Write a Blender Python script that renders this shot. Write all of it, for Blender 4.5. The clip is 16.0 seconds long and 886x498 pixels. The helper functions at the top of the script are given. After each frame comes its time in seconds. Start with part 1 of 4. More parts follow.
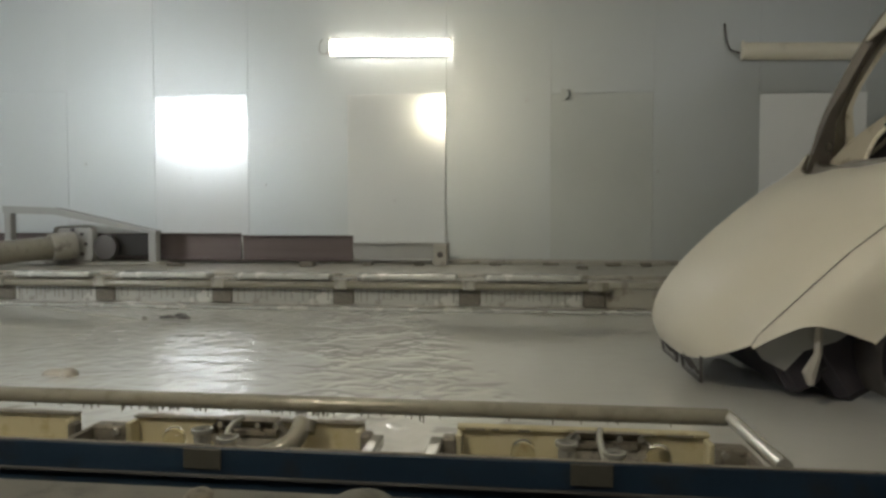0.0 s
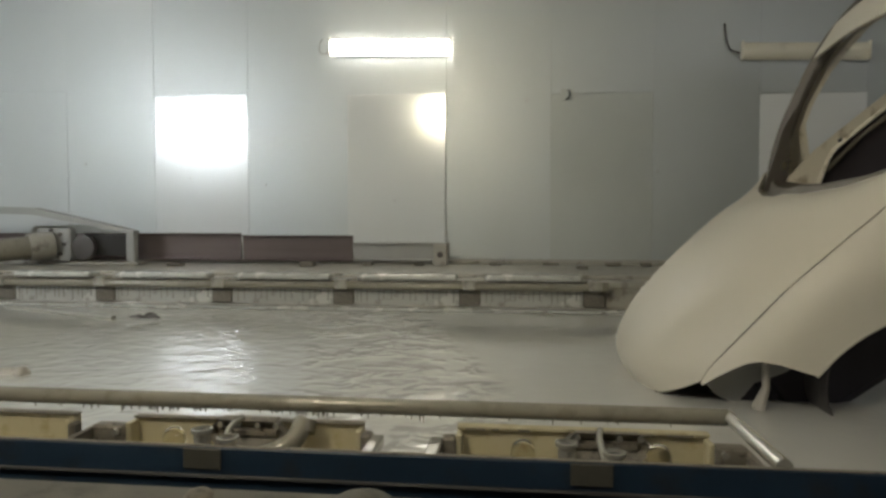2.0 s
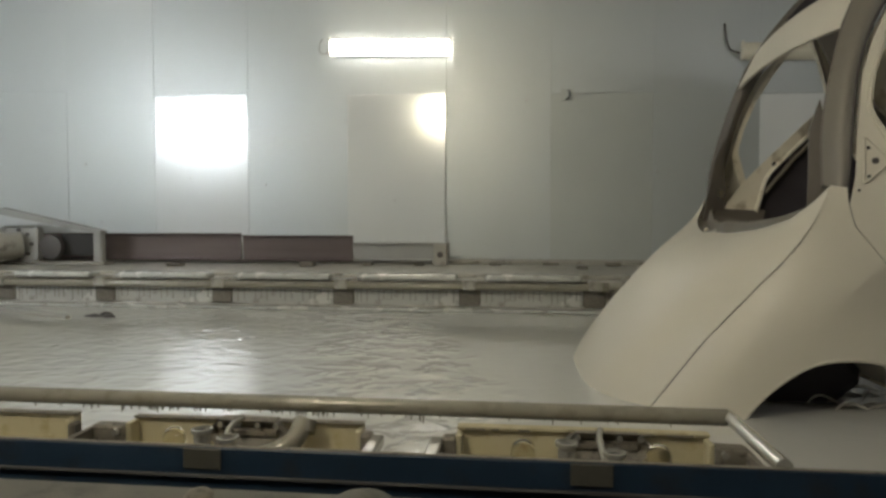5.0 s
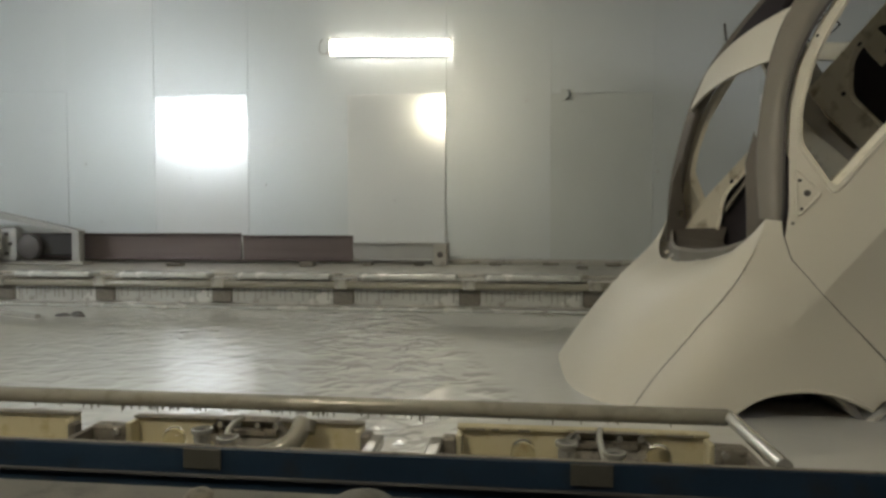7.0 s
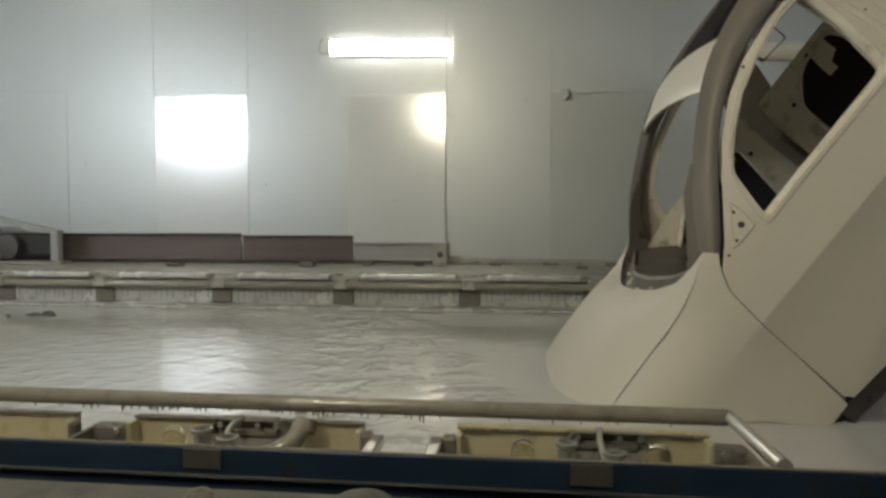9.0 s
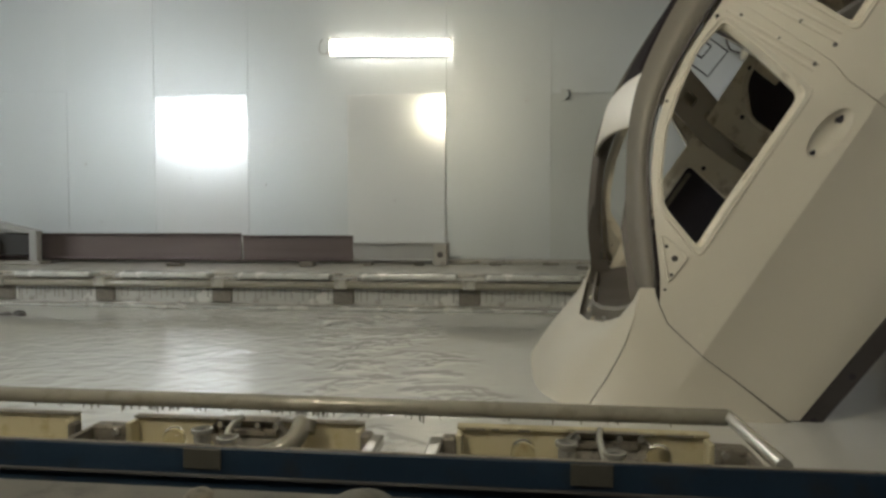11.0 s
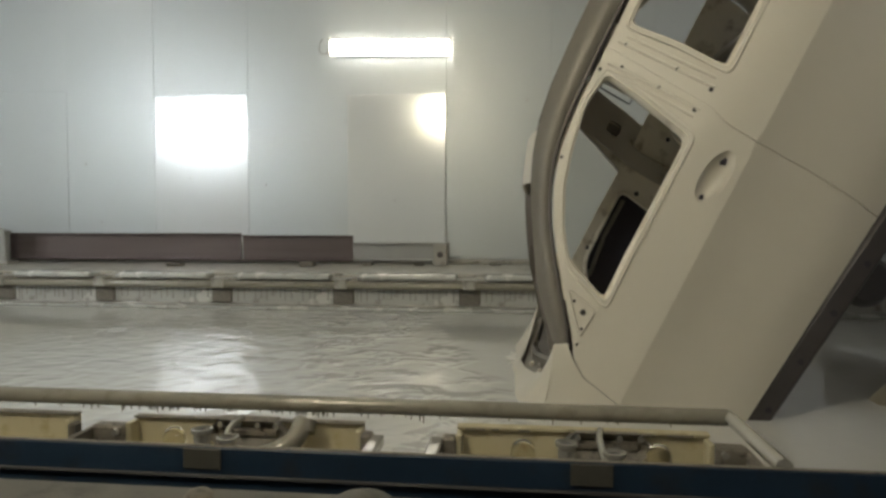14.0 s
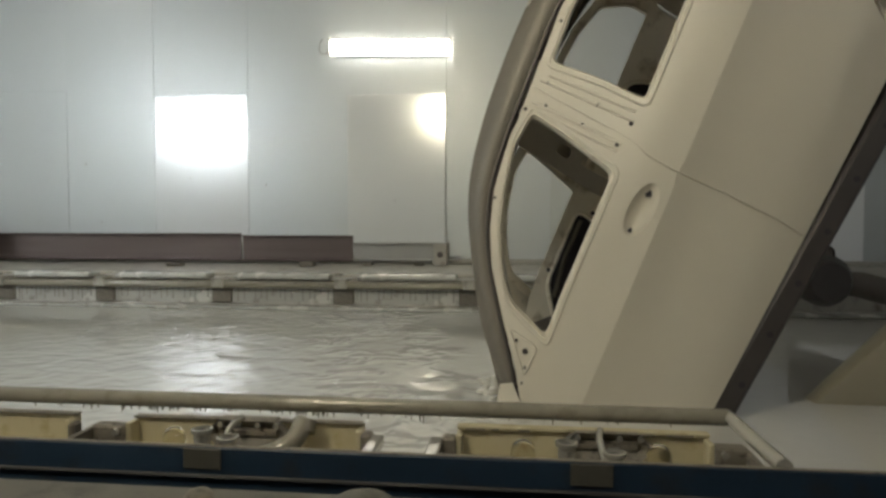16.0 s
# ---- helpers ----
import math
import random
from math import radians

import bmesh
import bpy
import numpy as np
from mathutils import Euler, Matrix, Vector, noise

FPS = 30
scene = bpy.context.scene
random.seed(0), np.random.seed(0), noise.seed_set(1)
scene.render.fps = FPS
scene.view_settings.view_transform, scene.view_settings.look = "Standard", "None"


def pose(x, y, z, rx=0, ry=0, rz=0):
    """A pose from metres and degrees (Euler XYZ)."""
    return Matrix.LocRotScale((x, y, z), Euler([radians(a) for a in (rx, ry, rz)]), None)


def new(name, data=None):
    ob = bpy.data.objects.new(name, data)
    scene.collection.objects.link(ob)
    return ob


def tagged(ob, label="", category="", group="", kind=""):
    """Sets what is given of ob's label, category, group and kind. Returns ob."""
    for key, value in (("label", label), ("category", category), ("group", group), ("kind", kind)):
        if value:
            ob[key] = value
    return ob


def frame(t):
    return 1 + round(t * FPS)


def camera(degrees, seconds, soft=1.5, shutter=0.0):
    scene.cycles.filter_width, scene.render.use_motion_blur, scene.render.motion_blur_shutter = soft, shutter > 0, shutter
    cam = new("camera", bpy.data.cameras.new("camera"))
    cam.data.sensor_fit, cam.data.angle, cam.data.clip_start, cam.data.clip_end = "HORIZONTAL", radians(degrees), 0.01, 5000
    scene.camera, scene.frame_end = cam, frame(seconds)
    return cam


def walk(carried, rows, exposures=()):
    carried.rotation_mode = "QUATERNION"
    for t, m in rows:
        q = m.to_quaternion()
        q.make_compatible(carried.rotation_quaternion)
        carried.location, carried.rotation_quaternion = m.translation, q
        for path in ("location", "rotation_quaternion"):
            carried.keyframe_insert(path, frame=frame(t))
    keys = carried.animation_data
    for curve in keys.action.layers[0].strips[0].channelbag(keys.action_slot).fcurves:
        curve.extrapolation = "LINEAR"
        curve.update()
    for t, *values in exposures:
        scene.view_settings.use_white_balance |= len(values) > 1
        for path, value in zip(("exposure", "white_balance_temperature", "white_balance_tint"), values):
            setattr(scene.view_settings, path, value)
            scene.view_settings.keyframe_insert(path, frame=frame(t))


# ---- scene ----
# The camera stands still beside the dip tank. x runs along the tank, y across it, z = 0 is the paint's surface.
cam = camera(68.57, 16.0, soft=2.9)
walk(cam, [(0.0, pose(0, 0, 0.69, 87.71, 0, 6.45)), (16.0, pose(0, 0, 0.69, 87.71, 0, 6.45))], exposures=[(0.0, 0.0), (16.0, 0.0)])

# ---- light ----
world = bpy.data.worlds.new("world")
scene.world = world
world.use_nodes = True
world.node_tree.nodes["Background"].inputs[0].default_value = (0.5, 0.55, 0.6, 1)
world.node_tree.nodes["Background"].inputs[1].default_value = 0.02


# ---- materials ----
def mat(name, colour, rough=0.5, metal=0.0, var=0.12, scale=6.0, fine=60.0, bump=0.1, spec=0.5, stain=None, stretch=(1, 1, 1), rough_var=0.1, island=0.0):
    """A painted, plastic or metal surface with two scales of unevenness and, if given, stains."""
    m = bpy.data.materials.new(name)
    m.use_nodes = True
    nt = m.node_tree
    n, l = nt.nodes, nt.links
    b = n["Principled BSDF"]
    b.inputs["Metallic"].default_value = metal
    b.inputs["Specular IOR Level"].default_value = spec
    tc = n.new("ShaderNodeTexCoord")
    mp = n.new("ShaderNodeMapping")
    mp.inputs["Scale"].default_value = stretch
    l.new(tc.outputs["Object"], mp.inputs["Vector"])
    big = n.new("ShaderNodeTexNoise")
    big.inputs["Scale"].default_value, big.inputs["Detail"].default_value = scale, 6
    small = n.new("ShaderNodeTexNoise")
    small.inputs["Scale"].default_value, small.inputs["Detail"].default_value = fine, 4
    for t in (big, small):
        l.new(mp.outputs[0], t.inputs["Vector"])
    mix = n.new("ShaderNodeMix")
    mix.data_type = "RGBA"
    mix.inputs[6].default_value = (*[c * (1 - var) for c in colour], 1)
    mix.inputs[7].default_value = (*[min(1, c * (1 + var)) for c in colour], 1)
    l.new(big.outputs["Fac"], mix.inputs[0])
    out = mix.outputs[2]
    if stain:
        ramp = n.new("ShaderNodeValToRGB")
        ramp.color_ramp.elements[0].position, ramp.color_ramp.elements[1].position = 0.55, 0.72
        st = n.new("ShaderNodeTexNoise")
        st.inputs["Scale"].default_value, st.inputs["Detail"].default_value = scale * 2.3, 9
        l.new(mp.outputs[0], st.inputs["Vector"])
        l.new(st.outputs["Fac"], ramp.inputs[0])
        mx = n.new("ShaderNodeMix")
        mx.data_type = "RGBA"
        mx.inputs[7].default_value = (*stain, 1)
        l.new(ramp.outputs[0], mx.inputs[0])
        l.new(out, mx.inputs[6])
        out = mx.outputs[2]
    l.new(out, b.inputs["Base Color"])
    rr = n.new("ShaderNodeMapRange")
    rr.inputs[3].default_value, rr.inputs[4].default_value = max(0.02, rough - rough_var), min(1, rough + rough_var)
    l.new(big.outputs["Fac"], rr.inputs[0])
    l.new(rr.outputs[0], b.inputs["Roughness"])
    if bump:
        bp = n.new("ShaderNodeBump")
        bp.inputs["Strength"].default_value, bp.inputs["Distance"].default_value = bump, 0.004
        l.new(small.outputs["Fac"], bp.inputs["Height"])
        l.new(bp.outputs[0], b.inputs["Normal"])
    return m


def glow(name, colour, strength):
    m = bpy.data.materials.new(name)
    m.use_nodes = True
    b = m.node_tree.nodes["Principled BSDF"]
    b.inputs["Base Color"].default_value = (0.9, 0.9, 0.88, 1)
    b.inputs["Emission Color"].default_value = (*colour, 1)
    b.inputs["Emission Strength"].default_value = strength
    return m


def paint_liquid():
    """Grey dip paint: glossy, with ripples whose crests run along the tank."""
    m = mat("dip_paint", (0.585, 0.575, 0.535), 0.06, 0, 0.05, 1.2, 5, 0, 0.7, rough_var=0.03)
    n, l = m.node_tree.nodes, m.node_tree.links
    tc = n.new("ShaderNodeTexCoord")
    def wave(sx, sy, detail, distortion):
        mp = n.new("ShaderNodeMapping")
        mp.inputs["Scale"].default_value = (sx, sy, 1)
        l.new(tc.outputs["Object"], mp.inputs["Vector"])
        t = n.new("ShaderNodeTexNoise")
        t.inputs["Scale"].default_value, t.inputs["Detail"].default_value, t.inputs["Distortion"].default_value = 1.0, detail, distortion
        l.new(mp.outputs[0], t.inputs["Vector"])
        return t.outputs["Fac"]

    def calc(op, a, b):
        q = n.new("ShaderNodeMath")
        q.operation = op
        for k, v in enumerate((a, b)):
            if isinstance(v, float):
                q.inputs[k].default_value = v
            else:
                l.new(v, q.inputs[k])
        return q.outputs[0]
    def ramp(value, a, b, lo, hi):
        q = n.new("ShaderNodeMapRange")
        q.interpolation_type = "SMOOTHSTEP"
        for k, v in enumerate((a, b, lo, hi)):
            q.inputs[k + 1].default_value = v
        l.new(value, q.inputs[0])
        return q.outputs[0]
    # ripples are set where lamp reflections should break up; elsewhere it lies almost calm
    where = n.new("ShaderNodeSeparateXYZ")
    l.new(n.new("ShaderNodeNewGeometry").outputs["Position"], where.inputs[0])
    rippled = calc("MULTIPLY", ramp(where.outputs[0], -3.4, -2.4, 0.06, 1.0), ramp(where.outputs[0], -0.9, -0.3, 1.0, 0.10))
    chop = calc("ADD", calc("MULTIPLY", wave(7.0, 8.0, 1.0, 0.7), 1.45), calc("MULTIPLY", wave(18.0, 18.0, 0.0, 0.5), 0.22))
    # a livelier slanting band placed for the lamp's glints: short steep wavelets in clusters
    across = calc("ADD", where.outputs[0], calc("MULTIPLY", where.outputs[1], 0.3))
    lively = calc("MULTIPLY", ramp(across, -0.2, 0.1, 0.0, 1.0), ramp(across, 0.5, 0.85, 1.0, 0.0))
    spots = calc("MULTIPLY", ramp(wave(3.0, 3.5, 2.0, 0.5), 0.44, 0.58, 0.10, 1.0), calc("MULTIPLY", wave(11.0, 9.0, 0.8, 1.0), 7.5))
    height = calc("ADD", calc("MULTIPLY", chop, rippled), calc("MULTIPLY", spots, lively))
    bp = n.new("ShaderNodeBump")
    bp.inputs["Strength"].default_value, bp.inputs["Distance"].default_value = 1.0, RIPPLE
    l.new(height, bp.inputs["Height"])
    body = n["Principled BSDF"]
    body.inputs["Specular IOR Level"].default_value = 0.0
    body.inputs["Coat Weight"].default_value, body.inputs["Coat Roughness"].default_value, body.inputs["Coat IOR"].default_value = 1.0, 0.022, 1.85
    l.new(bp.outputs[0], body.inputs["Coat Normal"])
    return m


RIPPLE = 0.0065
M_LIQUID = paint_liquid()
M_WALL = mat("wall_sheet", (0.585, 0.61, 0.605), 0.40, 0.45, 0.06, 0.9, 30, 0.05, rough_var=0.06, stretch=(1, 1, 0.5))
# Base colour lightened to carry the lamp's pale reflection down the sheet.
M_WALL_BRIGHT = mat("polished_lamplit_sheet", (0.86, 0.88, 0.885), 0.23, 0.26, 0.05, 0.9, 30, 0.03, rough_var=0.02)
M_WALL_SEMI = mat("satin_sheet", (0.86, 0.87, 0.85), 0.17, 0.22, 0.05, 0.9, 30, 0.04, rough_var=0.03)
M_WALL_DULL = mat("dull_sheet", (0.54, 0.56, 0.535), 0.44, 0.3, 0.08, 1.4, 40, 0.05, rough_var=0.05)
M_WALL_PALE = mat("pale_sheet", (0.86, 0.87, 0.87), 0.5, 0.0, 0.04, 0.9, 30, 0.03)
M_SEAM = mat("seam", (0.58, 0.58, 0.57), 0.7, 0.2)
M_PLAIN = mat("booth_wall", (0.55, 0.55, 0.53), 0.7, 0.1, 0.1, 1.0)
M_CEIL = mat("booth_ceiling", (0.74, 0.74, 0.72), 0.8, 0.0, 0.1, 1.0)
M_TUBE = glow("lit_diffuser", (1.0, 0.97, 0.88), 13.0)
M_CORE = glow("lit_tube", (1.0, 0.98, 0.92), 60.0)
M_TUBE_COOL = glow("lit_tube_cool", (0.90, 0.96, 1.0), 40.0)
M_TUBE_WARM = glow("lit_tube_warm", (1.0, 0.91, 0.69), 152.0)
M_TUBE_HIGH = glow("lit_tube_high", (1.0, 0.98, 0.92), 2.2)
M_TUBE_FILL = glow("lit_tube_fill", (0.95, 0.97, 1.0), 5.0)
M_TUBE_OFF = mat("unlit_tube", (0.86, 0.81, 0.67), 0.3, 0, 0.05)
M_CREAM = mat("primer_cream", (0.615, 0.57, 0.475), 0.42, 0, 0.03, 2.5, 90, 0.02, rough_var=0.06)
# Same primer as outside, lightened to stand in for light reaching the cabin.
M_CREAM_LIT = mat("primer_inner_lit", (0.84, 0.78, 0.65), 0.5, 0, 0.07, 5, 60, 0.05, stain=(0.45, 0.38, 0.27))
M_TAUPE = mat("bare_taupe", (0.18, 0.16, 0.13), 0.45, 0.1, 0.06, 4, 80, 0.03)
M_BROWN = mat("dark_taupe", (0.13, 0.112, 0.095), 0.5, 0.1, 0.2, 7, 60, 0.1)
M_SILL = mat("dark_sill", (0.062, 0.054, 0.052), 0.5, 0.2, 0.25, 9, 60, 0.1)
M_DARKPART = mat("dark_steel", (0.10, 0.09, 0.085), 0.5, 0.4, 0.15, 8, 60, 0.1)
# Flat black for hollows and drilled holes where only darkness shows, and for wire.
M_BLACK = mat("shade_and_wire_black", (0.046, 0.041, 0.048), 0.55, 0, 0.2, 8, spec=0.2)
M_CASSETTE = mat("cassette_black", (0.030, 0.025, 0.027), 0.85, 0, 0.2, 8, spec=0.05)
M_MIDGREY = mat("inner_grey", (0.47, 0.44, 0.39), 0.5, 0.3, 0.1, 6)
M_BLUE = mat("blue_paint", (0.014, 0.030, 0.055), 0.40, 0, 0.25, 5, 50, 0.12, stain=(0.02, 0.026, 0.036))
M_TAPE = mat("dull_patch", (0.062, 0.058, 0.046), 0.7, 0, 0.3, 25)
M_PIPE = mat("coated_pipe", (0.27, 0.25, 0.20), 0.13, 0.1, 0.12, 9, 60, 0.12, stain=(0.22, 0.195, 0.15))
M_TRAY = mat("cream_tray", (0.55, 0.49, 0.33), 0.22, 0, 0.08, 7, 50, 0.08, stain=(0.42, 0.34, 0.19))
M_CRUST = mat("paint_crust", (0.17, 0.15, 0.12), 0.6, 0, 0.4, 30, 90, 0.5, stain=(0.05, 0.045, 0.04))
M_STEEL = mat("wet_steel", (0.58, 0.56, 0.51), 0.15, 0.6, 0.15, 12, 60, 0.1)
M_LEDGE = mat("ledge", (0.39, 0.37, 0.32), 0.45, 0.1, 0.2, 4, 40, 0.2, stain=(0.17, 0.155, 0.13))
M_PLATE = mat("rim_plate", (0.56, 0.555, 0.515), 0.26, 0.2, 0.1, 5, 40, 0.1, stain=(0.33, 0.31, 0.27))
M_RED = mat("red_oxide", (0.20, 0.160, 0.155), 0.14, 0.3, 0.3, 3, 14, 0.6, stretch=(0.15, 1, 3))
M_GREYFRAME = mat("grey_frame", (0.36, 0.355, 0.335), 0.45, 0.2, 0.1, 6, 50, 0.1)
M_SILLTOP = mat("concrete", (0.145, 0.137, 0.118), 0.75, 0, 0.25, 7, 80, 0.4, stain=(0.10, 0.094, 0.082))
M_DARK = mat("dark_gap", (0.045, 0.043, 0.042), 0.8)
M_ARM = mat("arm_coat", (0.30, 0.275, 0.215), 0.4, 0.0, 0.12, 3, 40, 0.1)
M_STROKE = mat("worn_stroke", (0.28, 0.27, 0.24), 0.6, 0, 0.35, 30)
M_FOAM = mat("foam", (0.68, 0.665, 0.61), 0.15, 0, 0.1, 20)


def glass():
    m = bpy.data.materials.new("dome_glass")
    m.use_nodes = True
    b = m.node_tree.nodes["Principled BSDF"]
    b.inputs["Base Color"].default_value = (0.93, 0.90, 0.78, 1)
    b.inputs["Roughness"].default_value = 0.04
    b.inputs["Transmission Weight"].default_value = 1.0
    return m


M_GLASS = glass()


# ---- mesh helpers ----
def part(name, bm, material, parent=None, label="", smooth=False, sharp=38):
    """Links a bmesh as one mesh object under a thing or a part."""
    me = bpy.data.meshes.new(name)
    bm.normal_update()
    bm.to_mesh(me)
    bm.free()
    me.materials.append(material)
    if smooth:
        me.polygons.foreach_set("use_smooth", [True] * len(me.polygons))
        me.set_sharp_from_angle(angle=radians(sharp))
    ob = new(name, me)
    if parent:
        ob.parent = parent
    if label:
        ob["label"] = label
    return ob


def thing(name, m, label, category, group="", kind=""):
    ob = new(name)
    ob.matrix_basis = m
    return tagged(ob, label, category, group, kind)


def box(x0, x1, y0, y1, z0, z1, bevel=0.0, bm=None, seg=1):
    bm = bm or bmesh.new()
    g = bmesh.ops.create_cube(bm, size=1.0)
    bmesh.ops.transform(bm, verts=g["verts"], matrix=Matrix.Translation(((x0 + x1) / 2, (y0 + y1) / 2, (z0 + z1) / 2)) @ Matrix.Diagonal((x1 - x0, y1 - y0, z1 - z0, 1)))
    if bevel:
        es = list({e for v in g["verts"] for e in v.link_edges})
        bmesh.ops.bevel(bm, geom=es, offset=bevel, segments=seg, affect="EDGES", profile=0.5)
    return bm


def tube(points, r, seg=12, bm=None, caps=True, radii=None):
    """A round bar swept along points."""
    bm = bm or bmesh.new()
    pts = [Vector(p) for p in points]
    rings = []
    side = None
    for i, p in enumerate(pts):
        d = (pts[min(i + 1, len(pts) - 1)] - pts[max(i - 1, 0)]).normalized()
        if side is None:
            side = d.orthogonal().normalized()
        side = (side - d * side.dot(d)).normalized()
        up = d.cross(side)
        rad = radii[i] if radii else r
        rings.append([bm.verts.new(p + (side * math.cos(a) + up * math.sin(a)) * rad) for a in [2 * math.pi * k / seg for k in range(seg)]])
    for a, b in zip(rings, rings[1:]):
        for k in range(seg):
            bm.faces.new((a[k], a[(k + 1) % seg], b[(k + 1) % seg], b[k]))
    if caps:
        bm.faces.new(rings[0][::-1])
        bm.faces.new(rings[-1])
    return bm


def lathe(profile, centre=(0, 0, 0), seg=20, bm=None, axis=None):
    """Turns (radius, height) pairs round z, or round an axis given as a matrix."""
    bm = bm or bmesh.new()
    mt = axis or Matrix.Translation(centre)
    rings = [[bm.verts.new(mt @ Vector((r * math.cos(2 * math.pi * k / seg), r * math.sin(2 * math.pi * k / seg), h))) for k in range(seg)] for r, h in profile]
    for a, b in zip(rings, rings[1:]):
        for k in range(seg):
            bm.faces.new((a[k], a[(k + 1) % seg], b[(k + 1) % seg], b[k]))
    bm.faces.new(rings[0][::-1])
    bm.faces.new(rings[-1])
    return bm


def grid(fn, nu, nv, bm=None):
    bm = bm or bmesh.new()
    vs = [[bm.verts.new(fn(i / nu, j / nv)) for j in range(nv + 1)] for i in range(nu + 1)]
    for i in range(nu):
        for j in range(nv):
            bm.faces.new((vs[i][j], vs[i + 1][j], vs[i + 1][j + 1], vs[i][j + 1]))
    return bm


def solid(bm, t):
    bmesh.ops.recalc_face_normals(bm, faces=bm.faces)
    bmesh.ops.solidify(bm, geom=list(bm.faces), thickness=t)
    return bm


def skin_of(bm, dy):
    """Gives a sheet that faces the side of the tank its thickness, straight across."""
    rim = [e for e in bm.edges if e.is_boundary]
    got = bmesh.ops.duplicate(bm, geom=list(bm.verts) + list(bm.edges) + list(bm.faces))
    twin = got["vert_map"]
    bmesh.ops.translate(bm, verts=[v for v in got["geom"] if isinstance(v, bmesh.types.BMVert)], vec=(0, dy, 0))
    for e in rim:
        a, b = e.verts
        bm.faces.new((a, b, twin[b], twin[a]))
    bmesh.ops.recalc_face_normals(bm, faces=bm.faces)
    return bm


def along(points, t):
    """The point at the share t of the length of a broken line."""
    pts = [Vector(p) for p in points]
    lens = [(b - a).length for a, b in zip(pts, pts[1:])]
    d = max(0.0, min(1.0, t)) * sum(lens)
    for a, b, s in zip(pts, pts[1:], lens):
        if d <= s or b is pts[-1]:
            return a.lerp(b, min(1.0, d / s))
        d -= s
    return pts[-1]


def smooth_line(points, n=40, rounds=3):
    """Corner-cut broken line, resampled to n points."""
    pts = [Vector(p) for p in points]
    for _ in range(rounds):
        out = [pts[0]]
        for a, b in zip(pts, pts[1:]):
            out += [a.lerp(b, 0.25), a.lerp(b, 0.75)]
        pts = out + [pts[-1]]
    return [along(pts, i / (n - 1)) for i in range(n)]


def round_loop(points, r=0.03, n=4):
    """A closed outline with rounded corners."""
    out = []
    k = len(points)
    for i in range(k):
        p, a, b = Vector(points[i]), Vector(points[i - 1]), Vector(points[(i + 1) % k])
        da, db = min(r, (a - p).length * 0.45), min(r, (b - p).length * 0.45)
        s, e = p + (a - p).normalized() * da, p + (b - p).normalized() * db
        for j in range(n + 1):
            t = j / n
            out.append(s * (1 - t) ** 2 + p * 2 * t * (1 - t) + e * t ** 2)
    return out


def inside(x, y, poly):
    c = False
    j = len(poly) - 1
    for i in range(len(poly)):
        xi, yi, xj, yj = poly[i][0], poly[i][1], poly[j][0], poly[j][1]
        if (yi > y) != (yj > y) and x < (xj - xi) * (y - yi) / (yj - yi) + xi:
            c = not c
        j = i
    return c


def sheet(outline, holes, place, step=0.04, lines=()):
    """A sheet with holes, cut from a plan of (u, v) and put in space by place(u, v)."""
    from mathutils.geometry import delaunay_2d_cdt
    verts, edges = [], []
    for loop in (outline, *holes):
        dense = []
        for a, b in zip(loop, list(loop[1:]) + [loop[0]]):
            a, b = Vector(a), Vector(b)
            k = max(1, int((b - a).length / step))
            dense += [a.lerp(b, i / k) for i in range(k)]
        s = len(verts)
        verts += dense
        edges += [(s + i, s + (i + 1) % len(dense)) for i in range(len(dense))]
    for line in lines:
        keep = [p for p in line if inside(p[0], p[1], outline)][1:-1]
        s = len(verts)
        verts += [Vector(p) for p in keep]
        edges += [(s + i, s + i + 1) for i in range(len(keep) - 1)]
    us, vs = [p[0] for p in outline], [p[1] for p in outline]
    for i in range(int((max(us) - min(us)) / step)):
        for j in range(int((max(vs) - min(vs)) / step)):
            u, v = min(us) + (i + 0.5 + 0.13 * (j % 2)) * step, min(vs) + (j + 0.5) * step
            if inside(u, v, outline) and not any(inside(u, v, h) for h in holes) and not (lines and abs(v - crease(u)) < step * 0.4):
                verts.append(Vector((u, v)))
    co, _, faces, *_ = delaunay_2d_cdt([Vector((p[0], p[1])) for p in verts], edges, [], 0, 1e-5)
    bm = bmesh.new()
    bv = [bm.verts.new(place(p[0], p[1])) for p in co]
    for f in faces:
        cx, cy = sum(co[i][0] for i in f) / 3, sum(co[i][1] for i in f) / 3
        if inside(cx, cy, outline) and not any(inside(cx, cy, h) for h in holes):
            bm.faces.new([bv[i] for i in f])
    bmesh.ops.delete(bm, geom=[v for v in bm.verts if not v.link_faces], context="VERTS")
    return bm


